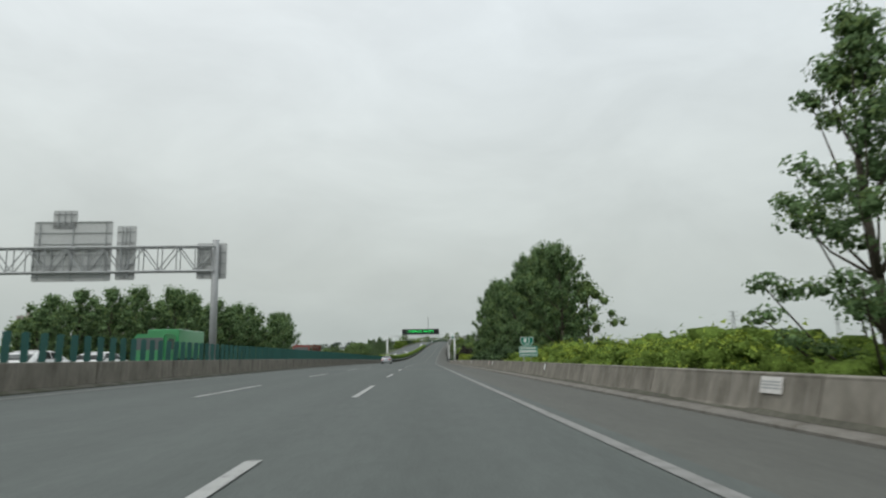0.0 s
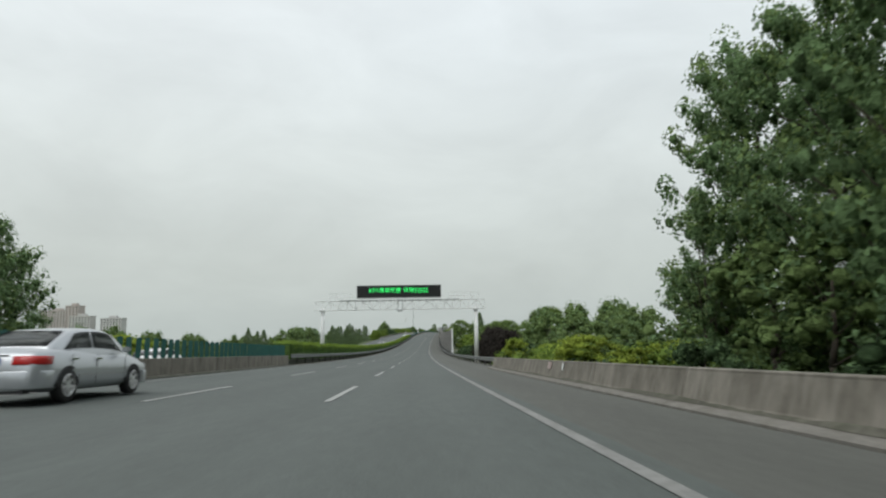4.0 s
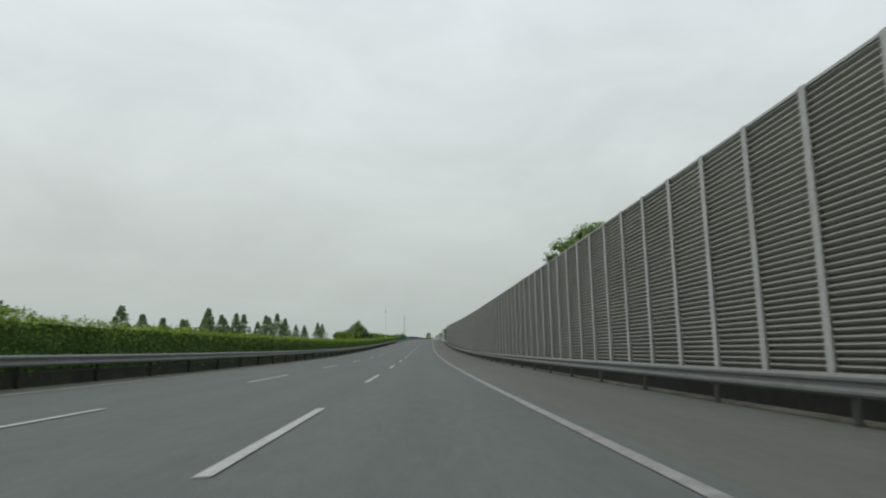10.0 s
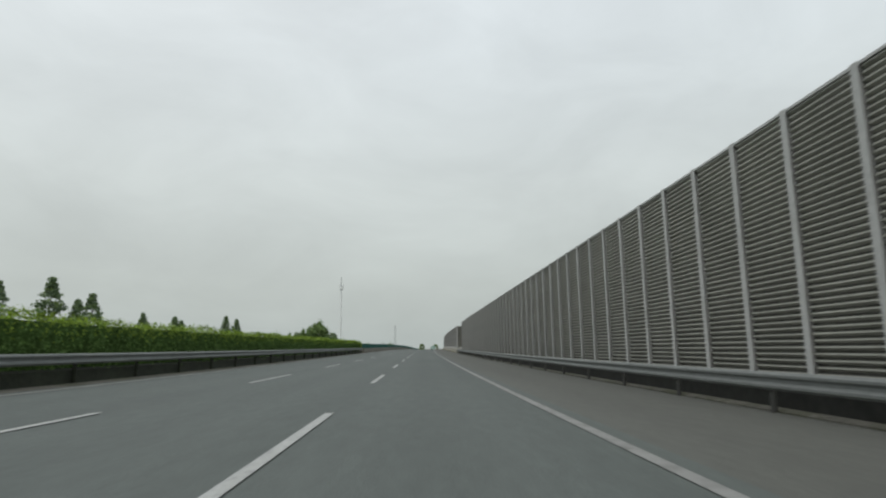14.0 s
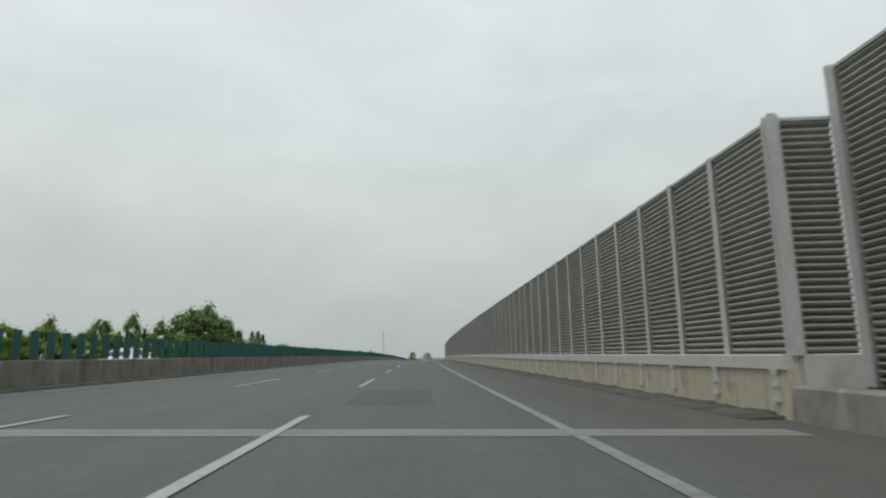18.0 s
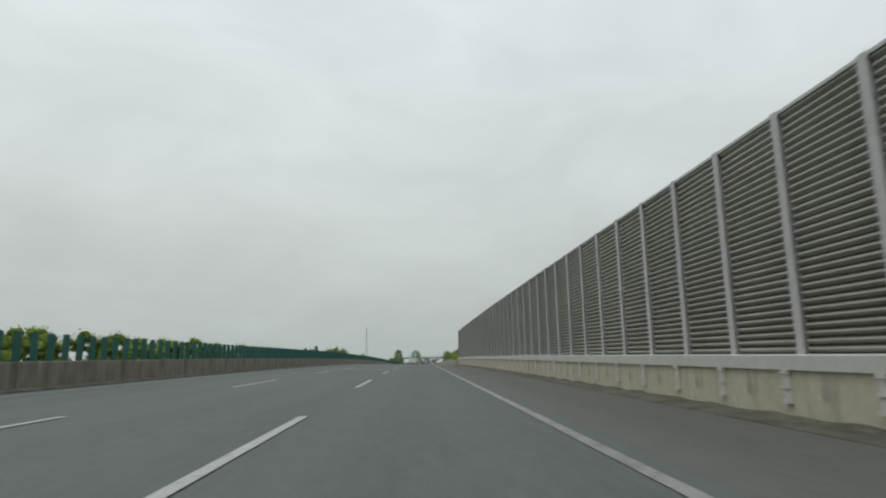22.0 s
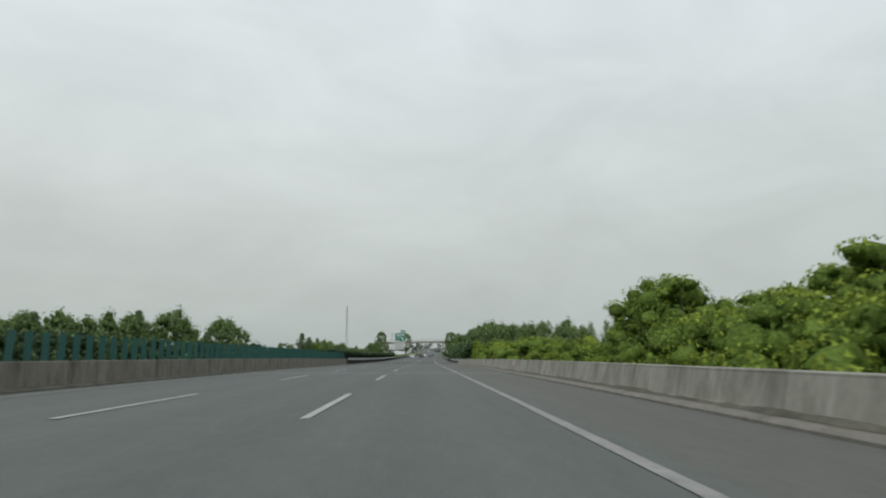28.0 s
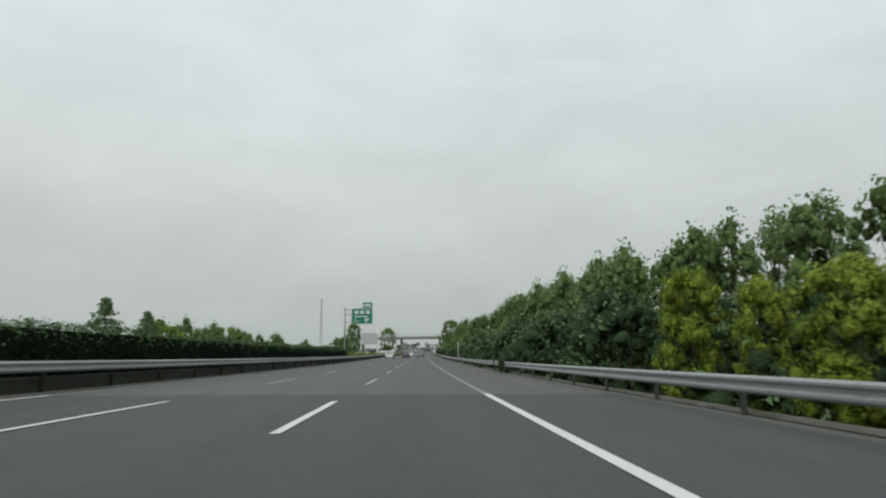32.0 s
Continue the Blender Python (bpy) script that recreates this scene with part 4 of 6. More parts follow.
def mast(s, u, h0, h1, r0, label):
    t = thing("radio_mast", label, "mast", m=stand(s, u, 0))
    bm = bmesh.new()
    for k in range(3):
        a = 6.2832 * k / 3
        tube(bm, (r0 * math.cos(a), r0 * math.sin(a), h0), (0.25 * r0 * math.cos(a), 0.25 * r0 * math.sin(a), h1 - 1), 0.03 + 0.17 * (r0 > 1), n=5)
    n = 16
    for i in range(n):
        z = h0 + (h1 - 1 - h0) * i / n
        r = r0 * (1 - 0.75 * i / n)
        r2 = r0 * (1 - 0.75 * (i + 1) / n)
        z2 = h0 + (h1 - 1 - h0) * (i + 1) / n
        for k in range(3):
            a, b = 6.2832 * k / 3, 6.2832 * (k + 1) / 3
            tube(bm, (r * math.cos(a), r * math.sin(a), z), (r2 * math.cos(b), r2 * math.sin(b), z2), 0.018 + 0.10 * (r0 > 1), n=4)
    part("lattice", bm, WHITE if r0 < 1 else GREY, t)
    bm = bmesh.new()
    tube(bm, (0, 0, h1 - 1.2), (0, 0, h1 + 0.6), 0.04 + 0.16 * (r0 > 1), n=5)
    part("tip", bm, GREY, t)
    bm = bmesh.new()
    tube(bm, (0, 0, h1 - 1.6), (0, 0, h1 - 1.5), 0.28 + 0.4 * (r0 > 1), n=10)
    for k in range(3):
        a = 2.1 * k
        box(bm, 0.28 * math.cos(a) - 0.07, 0.28 * math.sin(a) - 0.05, h1 - 1.5, 0.28 * math.cos(a) + 0.07, 0.28 * math.sin(a) + 0.05, h1 - 0.5)
    part("antenna_platform", bm, WHITE, t)


# ---------------------------------------------------------------- plants
def leaf_mesh(name, centres, normals, sizes, material, slots=None, stretch=1.2, shade=None, core=None):
    """Many small four-cornered leaves as one mesh."""
    n = len(centres)
    r = np.random.RandomState(n)
    t = np.cross(normals, r.normal(size=(n, 3)))
    t /= np.linalg.norm(t, axis=1)[:, None] + 1e-9
    b = np.cross(normals, t)
    s = sizes[:, None]
    v = np.stack([centres - t * s * stretch, centres + t * s * 0.9 - b * s * 0.85 + normals * s * 0.2, centres + t * s * 0.9 + b * s * 0.85], 1).reshape(-1, 3)
    me = bpy.data.meshes.new(name)
    me.vertices.add(3 * n)
    me.vertices.foreach_set("co", v.ravel())
    me.loops.add(3 * n)
    me.loops.foreach_set("vertex_index", np.arange(3 * n))
    me.polygons.add(n)
    me.polygons.foreach_set("loop_start", np.arange(0, 3 * n, 3))
    for m in (material if isinstance(material, (list, tuple)) else [material]):
        me.materials.append(m)
    if slots is not None:
        me.polygons.foreach_set("material_index", slots)
    if core is not None:
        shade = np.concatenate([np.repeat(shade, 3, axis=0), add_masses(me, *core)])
    elif shade is not None:
        shade = np.repeat(shade, 3, axis=0)
    me.update()
    me.validate()
    if shade is not None:
        # leaves of a clump catch the light together
        me.polygons.foreach_set("use_smooth", np.ones(len(me.polygons), dtype=bool))
        me.normals_split_custom_set_from_vertices(shade)
    return me


def add_masses(me, centres, radii, squash, slot, seed):
    """Put a lumpy twenty-sided core inside each leaf clump of a crown."""
    g = (1 + 5 ** 0.5) / 2
    ico = unit(np.array([(-1, g, 0), (1, g, 0), (-1, -g, 0), (1, -g, 0), (0, -1, g), (0, 1, g), (0, -1, -g), (0, 1, -g), (g, 0, -1), (g, 0, 1), (-g, 0, -1), (-g, 0, 1)], dtype=float))
    tri = np.array([(0, 11, 5), (0, 5, 1), (0, 1, 7), (0, 7, 10), (0, 10, 11), (1, 5, 9), (5, 11, 4), (11, 10, 2), (10, 7, 6), (7, 1, 8), (3, 9, 4), (3, 4, 2), (3, 2, 6), (3, 6, 8), (3, 8, 9), (4, 9, 5), (2, 4, 11), (6, 2, 10), (8, 6, 7), (9, 8, 1)])
    r = np.random.RandomState(seed)
    k = len(centres)
    v = centres[:, None, :] + ico[None] * radii[:, None, None] * r.uniform(0.65, 1.15, (k, 12, 1)) * np.array([1, 1, squash])
    n0, f0 = len(me.vertices), len(me.polygons)
    me.vertices.add(12 * k)
    co = np.zeros(3 * len(me.vertices))
    me.vertices.foreach_get("co", co)
    co[3 * n0:] = v.ravel()
    me.vertices.foreach_set("co", co)
    l0 = len(me.loops)
    me.loops.add(60 * k)
    idx = np.zeros(len(me.loops), dtype=np.int32)
    me.loops.foreach_get("vertex_index", idx)
    idx[l0:] = (tri.ravel()[None] + 12 * np.arange(k)[:, None] + n0).ravel()
    me.loops.foreach_set("vertex_index", idx)
    me.polygons.add(20 * k)
    st = np.arange(0, 3 * len(me.polygons), 3)
    me.polygons.foreach_set("loop_start", st)
    mi = np.zeros(len(me.polygons), dtype=np.int32)
    me.polygons.foreach_get("material_index", mi)
    mi[f0:] = slot
    me.polygons.foreach_set("material_index", mi)
    return unit(np.tile(ico, (k, 1)) + np.array([0, 0, 0.12]) + 0.40 * r.normal(size=(12 * k, 3)))


def unit(v):
    return v / (np.linalg.norm(v, axis=1)[:, None] + 1e-9)


def clumped(seed, shape, clumps, per, rad, leaf, material, up=1.0, name="crown", second=None):
    """A crown of leaf clumps spread through a shape given by a function (height 0..1) -> radius, both in units of 1."""
    r = np.random.RandomState(seed)
    zs = r.uniform(0, 1, clumps)
    rr = np.array([shape(z) for z in zs]) * r.uniform(0.25, 1.0, clumps) ** 0.55
    a = r.uniform(0, 6.2832, clumps)
    lump = 1 + 0.18 * np.sin(a * 3 + zs * 9 + seed)
    c = np.stack([rr * np.cos(a) * lump, rr * np.sin(a) * lump, zs], 1)
    size = rad * r.uniform(0.6, 1.35, clumps)
    d = unit(r.normal(size=(clumps, per, 3)).reshape(-1, 3)).reshape(clumps, per, 3)
    d[:, :, 2] = np.abs(d[:, :, 2]) * r.choice([1, 1, 1, -0.6], (clumps, per))
    shell = r.uniform(0.60, 1.0, (clumps, per, 1)) ** 0.5
    pos = c[:, None, :] + d * shell * size[:, None, None] * np.array([1, 1, up])
    nor = unit((d + 0.42 * r.normal(size=d.shape)).reshape(-1, 3))
    sizes = leaf * r.uniform(0.6, 1.3, clumps * per)
    slots = None
    mats = [material]
    if second:
        mats.append(second)
        slots = (np.repeat(r.uniform(0, 1, clumps), per) + 0.35 * (d[:, :, 2].ravel() > 0.4) > 0.85).astype(int)
    return mats, pos.reshape(-1, 3), nor, sizes, slots, c


def wood(seed, height, r0, tips, clear=0.25):
    """A tapered, slightly bent trunk with limbs that reach for some of the tips."""
    r = random.Random(seed)
    bm = bmesh.new()
    pts = [Vector((0, 0, -0.4))]
    n = 7
    for i in range(1, n + 1):
        pts.append(Vector((r.uniform(-1, 1) * 0.02 * height, r.uniform(-1, 1) * 0.02 * height, height * 0.92 * i / n)))
    for i in range(n):
        tube(bm, pts[i], pts[i + 1], r0 * (1 - 0.9 * i / n), r0 * (1 - 0.9 * (i + 1) / n), 7)
    for tip in tips:
        tip = Vector(tip)
        k = max(1, min(n - 1, int(n * (tip.z / height - 0.18) / 0.92)))
        mid = pts[k].lerp(tip, 0.5) + Vector((0, 0, -0.03 * height))
        rb = r0 * 0.32 * (1 - 0.6 * k / n)
        tube(bm, pts[k], mid, rb, rb * 0.6, 5)
        tube(bm, mid, tip, rb * 0.6, rb * 0.2, 5)
    return mesh_of("trunk", bm, BARK)


def egg(z):
    return max(0.06, math.sin(math.pi * min(1, (z * 0.93 + 0.05)) ** 0.75)) * (1.0 if z < 0.6 else 1.05 - 0.1 * z)


def dome(z):
    return math.sqrt(max(0.02, 1 - (z * 0.98) ** 2))


def ball(z):
    return math.sqrt(max(0.03, 1 - (2 * z - 0.9) ** 2 * 0.82))


KINDS = {}


def proto(kind, label, category, variants):
    KINDS[kind] = (label, category, variants)


def limbed(seed, shape, limbs, along_limb, rise):
    """Clump centres strung along limbs that sweep out and up from the trunk, and the limbs' tips; units of 1."""
    r = np.random.RandomState(seed)
    out, tips = [], []
    for i in range(limbs):
        z0 = (i + r.uniform(0, 1)) / limbs * 0.93
        a = i * 2.4 + r.uniform(-0.5, 0.5)
        z1 = min(1.0, z0 + rise * r.uniform(0.5, 1.3))
        reach = shape(min(1, z1)) * r.uniform(0.7, 1.12)
        for k in range(along_limb):
            q = (0.18 + 0.82 * (k + r.uniform(0, 1)) / along_limb)
            rad = reach * q ** 0.8
            b = a + r.normal(0, 0.10)
            out.append((rad * math.cos(b), rad * math.sin(b), z0 + (z1 - z0) * q ** 1.3 + r.normal(0, 0.012)))
        tips.append((reach * 0.95 * math.cos(a), reach * 0.95 * math.sin(a), z1))
    return np.array(out), np.array(tips)


def make_kind(kind, label, category, seeds, shape, clumps, per, rad, leaf, material, width, height, base, trunk, up=1.0, second=None, limbs=10, strung=None, solid=0.52):
    """Trees of one kind: crowns of leaf clumps over a branched trunk, in a fine and a coarse make."""
    fine_and_coarse = []
    for share_of, bigger, thin, fat in ((1.0, 1.0, 1.0, 1.0), (0.44, 1.42, 0.60, 1.27)):
        out = []
        for sd in seeds:
            n_leaf = int(per * share_of)
            centre, tips = (None, None) if not strung else limbed(sd, shape, strung[0], int(strung[1] * (0.5 + 0.5 * thin)), strung[2])
            spec = clumped(sd, shape, int(clumps * thin) if centre is None else len(centre), n_leaf, rad * fat, leaf * bigger, material, up, second=second)
            rep = np.repeat(spec[5], n_leaf, axis=0)
            if centre is None:
                centre = spec[5]
                tips = centre[:limbs] * np.array([0.85, 0.85, 1])
            scale = np.array([width, width, height])
            pos = np.repeat(centre, n_leaf, axis=0) * scale + (spec[1] - rep) + np.array([0, 0, base])
            out_dir = np.repeat(unit(centre * np.array([1, 1, 1.4]) - np.array([0, 0, 0.45])), n_leaf, axis=0)
            rs = np.random.RandomState(sd + 500)
            shade = unit(1.0 * unit(spec[1] - rep) + 0.35 * out_dir + np.array([0, 0, 0.20]) + 0.16 * rs.normal(size=pos.shape))
            size = np.linalg.norm((spec[1] - rep).reshape(-1, n_leaf, 3), axis=2).max(1)
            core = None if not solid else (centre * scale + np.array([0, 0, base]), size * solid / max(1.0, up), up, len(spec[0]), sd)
            crown = leaf_mesh("crown", pos, spec[2], spec[3], spec[0] + [SHADED_MASS[material]], spec[4] if spec[4] is not None else np.zeros(len(pos), dtype=np.int32), shade=shade, core=core)
            out.append((crown, wood(sd, base + height, trunk, [tuple(q) for q in tips * scale + np.array([0, 0, base])])))
        fine_and_coarse.append(out)
    proto(kind, label, category, fine_and_coarse)


def spire(z):
    return max(0.015, (1 - z) ** 0.95)


def plume(z):
    return max(0.12, math.sin(math.pi * (0.16 + 0.74 * z)) ** 0.7) * (1.0 - 0.15 * z)


def taper(z):
    return max(0.08, (1 - z) ** 0.78)


make_kind("sparse_poplar", "open-crowned poplar with leafy upswept branches and gaps", "tree", (14, 15), taper, 0, 62, 0.46, 0.066, LEAF_DARK, 4.6, 11.5, 1.6, 0.22, 0.8, LEAF_MID, 0, (30, 8, 0.10), 0.36)
make_kind("wide_poplar", "tall broad-topped poplar with dense dark green foliage", "tree", (16, 17), ball, 0, 36, 0.46, 0.082, LEAF_DARK, 3.6, 12.0, 1.6, 0.24, 1.4, LEAF_MID, 0, (46, 9, 0.16), 0.48)
make_kind("open_poplar", "large poplar with leafy upswept branches and sky between them", "tree", (18, 19), plume, 0, 84, 0.50, 0.070, LEAF_DARK, 5.0, 13.0, 0.6, 0.22, 1.3, LEAF_MID, 0, (48, 8, 0.15), 0.38)
make_kind("broadleaf", "mid-green broadleaf tree with a full crown", "tree", (21, 22, 23), egg, 170, 38, 0.46, 0.068, LEAF_MID, 2.9, 6.6, 1.2, 0.16, 1.1, LEAF_DARK, 16)
# yellow upward leaves: young growth, with lit clump tops put into the colour
make_kind("camphor", "bright green camphor tree with a domed crown", "tree", (31, 32, 33), dome, 120, 52, 0.56, 0.056, LEAF_LIGHT, 2.8, 4.8, 0.7, 0.15, 0.85, LEAF_YELLOW, 14, None, 0.70)
make_kind("big_camphor", "large camphor tree with a full bright green crown", "tree", (34, 35), ball, 360, 56, 0.58, 0.064, LEAF_MID, 4.0, 7.6, 2.4, 0.24, 0.85, LEAF_LIGHT, 22)
make_kind("yellow_tree", "rounded yellow-green roadside tree", "tree", (41, 42, 43), ball, 120, 56, 0.34, 0.048, LEAF_YELLOW, 1.5, 3.4, 0.3, 0.08, 0.95, LEAF_LIGHT, 8, None, 0.62)
make_kind("bush", "low bright green roadside bush", "bush", (51, 52, 53), dome, 85, 58, 0.40, 0.034, LEAF_LIGHT, 1.9, 1.9, 0.0, 0.05, 0.8, LEAF_YELLOW, 5, None, 0.72)
make_kind("dark_bush", "dark green undergrowth bush beside the road, leaves toned as shaded", "bush", (61, 62), dome, 85, 34, 0.40, 0.052, LEAF_SHADE, 2.0, 2.3, 0.0, 0.05, 0.9, LEAF_DARK, 5)
make_kind("plum", "dark purple-leaved plum tree", "tree", (71, 72), egg, 170, 48, 0.34, 0.048, LEAF_PURPLE, 2.1, 4.4, 0.5, 0.10, 1.6, None, 16, None, 0.5)
make_kind("redwood", "slim pointed conifer with dark green needles", "tree", (81, 82, 83), spire, 330, 17, 0.27, 0.088, LEAF_CONE, 3.1, 8.4, 0.4, 0.14, 0.8, LEAF_MID, 14, None, 0.0)
make_kind("thin_tree", "thin sparse tree with bare upper branches", "tree", (91, 92), egg, 110, 20, 0.30, 0.062, LEAF_MID, 1.9, 6.3, 2.0, 0.10, 1.2, None, 70, None, 0.0)
make_kind("cedar", "spreading open-crowned tree with layered foliage", "tree", (101, 102), ball, 130, 26, 0.38, 0.09, LEAF_DARK, 2.8, 3.4, 2.6, 0.13, 0.5, LEAF_MID, 20, None, 0.6)

tree_rnd = random.Random(77)


def plant(kind, s, u, h, top, wide=1.0, group=""):
    """Plant a tree with its foot at h and its top at height top over the crown line."""
    label, category, variants = KINDS[kind]
    near = 14.5 if s > 690 else 12.2
    near = 24 if kind.endswith("poplar") or kind in ("big_camphor", "thin_tree") else near
    pool = variants[0 if kind == "redwood" else 1 if u < -26 or s > 905 or u > near or (kind == "dark_bush" and s > 130) else 0]
    crown, trunk = pool[tree_rnd.randrange(len(pool))]
    s += SKEW * u
    zmax = max(v.co.z for v in trunk.vertices) / 0.92
    k = (top - h) / zmax
    t = thing(kind if category == "bush" and kind != "bush" else {"bush": "bush", "sparse_poplar": "poplar_tree", "wide_poplar": "poplar_tree", "open_poplar": "poplar_tree", "broadleaf": "broadleaf_tree", "camphor": "camphor_tree", "big_camphor": "camphor_tree", "plum": "plum_tree", "redwood": "conifer_tree", "cedar": "spreading_tree"}.get(kind, kind), label, category, group, m=stand(s, u, h, tree_rnd.uniform(0, 360)))
    m = Matrix.Diagonal((k * wide, k * wide, k, 1))
    tagged(share("crown", crown, t, m), kind="stuff")
    share("trunk", trunk, t, m)
    return t


J = tree_rnd.uniform
# right side of the first bridge
plant("sparse_poplar", 18.6, 14.2, -2.5, 13.2, 1.1)
plant("sparse_poplar", 14.0, 15.5, -2.5, 14.0, 0.85)
for s in np.arange(20, 66, 2.6):
    plant("bush", s + J(-0.6, 0.6), 9.9 + J(-0.6, 1.0), -1.3, 1.05 + J(-0.2, 0.35), 1.0, "bushes behind the parapet")
    plant("bush", s + J(-1, 1), 13.5 + J(-1.5, 1.5), -2.2, 1.3 + J(-0.2, 0.6), 1.3, "bushes behind the parapet")
for s in np.arange(24, 66, 7):
    plant("camphor", s, 30 + J(-4, 4), -2.6, 2.2 + J(-0.4, 0.6), 1.3)
for i, s in enumerate(np.arange(71, 122, 4.4)):
    plant("wide_poplar", s + J(-0.6, 0.6), 15.2 - 0.04 * (s - 71) + J(-1.0, 1.0), -2.5, (14.8 if s < 74 else 16.2 if s < 92 else 15.0) + J(-0.8, 0.8), 0.95, "poplar row")
    if i % 2 == 0 and i > 1:
        plant("broadleaf", s + 2 + J(-1, 1), 20.5 + J(-1.5, 1.5), -2.6, 12.4 + J(-1.5, 1.5), 1.0, "poplar row")
    plant("dark_bush", s + J(-1, 1), 11.2 + J(-0.6, 0.6), -1.8, 1.4 + J(-0.3, 0.9), 1.2, "undergrowth")
for s, u, top in ((125.5, 17.2, 16.2), (130.6, 17.6, 17.2), (137.0, 18.0, 18.0)):
    plant("open_poplar", s, u, -2.4, top, 0.95, "poplar row")
for s, u, top in ((126.0, 13.4, 4.6), (130.4, 14.0, 5.2), (135.0, 14.4, 4.8)):
    plant("broadleaf", s, u, -2.4, top, 1.3, "poplar row")
plant("sparse_poplar", 133.0, 12.6, -2.2, 8.6, 0.8, "poplar row")
for s in np.arange(130, 190, 5.5):
    high = float(np.interp(s, [130, 147, 156, 162, 168, 179, 190], [3.2, 3.8, 4.3, 5.5, 5.4, 6.6, 7.2]))
    plant("broadleaf", s, 16 + J(-2.0, 2.0), -2.6, high - 0.7 + J(-0.6, 0.3), 1.2, "roadside trees")
    plant("broadleaf", s + 2, 22 + J(-2, 3), -2.6, high * 1.08 - 0.4 + J(-0.8, 0.5), 1.1, "roadside trees")
for s in np.arange(128, 172, 3.6):
    plant("bush" if J(0, 1) < 0.35 else "dark_bush", s, 10.4 + J(-0.6, 0.8), -1.6, 0.9 + J(-0.2, 0.6), 1.0, "roadside bushes")
plant("yellow_tree", 164.3, 9.2, -1.2, 2.26, 1.0)
plant("yellow_tree", 141.0, 9.3, -1.2, 1.7, 1.7)
plant("yellow_tree", 132.6, 9.5, -1.2, 1.25, 1.7)
plant("bush", 176.5, 10.6, -1.6, 1.4, 0.9)
for s, u, top in ((186.6, 11.4, 3.8), (189.2, 10.9, 4.0), (191.9, 11.2, 4.2), (194.5, 10.8, 4.3), (197.3, 10.9, 3.7), (200.0, 11.1, 3.7), (202.8, 10.8, 4.1), (205.4, 11.2, 4.6), (207.8, 11.3, 4.9), (193.0, 13.2, 4.1), (199.0, 13.2, 3.9), (204.5, 13.6, 4.5)):
    plant("plum", s, u, -1.4, top, 1.05, "purple plum trees")
for s, u, top in ((213, 15.5, 6.2), (217.5, 14.8, 6.2), (223.5, 14.8, 6.8), (231.0, 14.8, 6.3), (186, 17, 7.0), (194.5, 17, 6.2)):
    plant("big_camphor", s, u, -2.3, top, 1.0, "roadside trees")
for s in np.arange(209, 243, 2.8):
    plant("dark_bush", s + J(-0.8, 0.8), 9.3 + J(-0.3, 0.5), -0.9, 1.5 + J(-0.4, 0.4), 0.9, "undergrowth")
    plant("camphor", s + J(-0.8, 0.8), 11.6 + J(-0.6, 0.6), -1.8, (3.3 if s > 230 else 3.2) + J(-0.7, 0.5), 0.8, "roadside trees")
plant("redwood", 271.5, 15.6, -2.4, 11.2, 1.0)
for s, u, top in ((262, 15.5, 6.6), (276, 15.0, 8.2)):
    plant("broadleaf", s, u, -2.4, top, 1.15, "trees behind the barrier")
plant("big_camphor", 305.5, 12.3, -2.4, 9.8, 0.95, "trees behind the barrier")
for s in np.arange(246, 268, 5.5):
    plant("camphor", s, 11.5 + J(-0.8, 0.8), -1.9, 4.2 + J(-0.7, 0.4), 0.9, "trees behind the barrier")
# right side of the second bridge and beyond
for s in np.arange(674, 764, 3.3):
    high = float(np.interp(s, [674, 690, 693, 700, 705, 711, 718, 735, 741, 759, 764], [2.0, 2.0, 2.6, 2.4, 2.6, 4.1, 4.8, 4.4, 4.3, 4.0, 3.0]))
    plant("camphor", s + J(-1, 1), 12.6 + J(-0.7, 1.2), -2.3, high + 0.1 + J(-0.4, 0.25), 1.05, "trees behind the parapet")
    plant("bush", s + J(-1, 1), 10.2 + J(-0.4, 0.7), -1.3, 0.55 * high + J(-0.3, 0.3), 0.95, "bushes behind the parapet")


for s, u, top in ((770.5, 12.6, 4.9), (773.0, 13.2, 4.7), (768.0, 12.4, 4.4), (832.0, 12.0, 3.3), (835.2, 11.4, 3.4)):
    plant("camphor", s, u, -2.3, top, 1.0, "trees behind the parapet")


def grow(s):
    """How the growth beside the second bridge rises along it."""
    return float(np.interp(s, [770, 783, 787, 800, 812, 820, 830], [1.2, 1.5, 2.0, 2.2, 2.4, 2.8, 2.8]))


for s in np.arange(766, 830, 3.1):
    if s < 783:
        plant("bush", s + J(-1, 1), 9.6 + J(-0.4, 0.7), -1.3, min(1.5, grow(s) * 0.75) + J(-0.3, 0.4), 0.9, "bushes behind the parapet")
    else:
        plant("yellow_tree" if J(0, 1) < 0.55 else "bush", s + J(-0.8, 0.8), 10.3 + J(-0.5, 0.5), -1.3, float(np.interp(s, [783, 790, 797, 842], [1.6, 1.8, 2.1, 2.2])) + J(-0.6, 0.4), 1.15 + J(-0.2, 0.3), "yellow-green roadside trees")
    plant("bush" if s < 786 else "yellow_tree" if J(0, 1) < 0.45 else "camphor", s + J(-1, 1), 12.0 + J(-0.8, 1.2), -2.0, grow(s) + J(-0.8, 0.4), 0.85, "trees behind the parapet")
    # dark bushes fill the gaps between trees in place of shade
    plant("dark_bush", s + 1.5, 13.6 + J(-0.5, 0.8), -2.2, grow(s) * 0.7 + J(-0.3, 0.2), 1.0, "undergrowth")
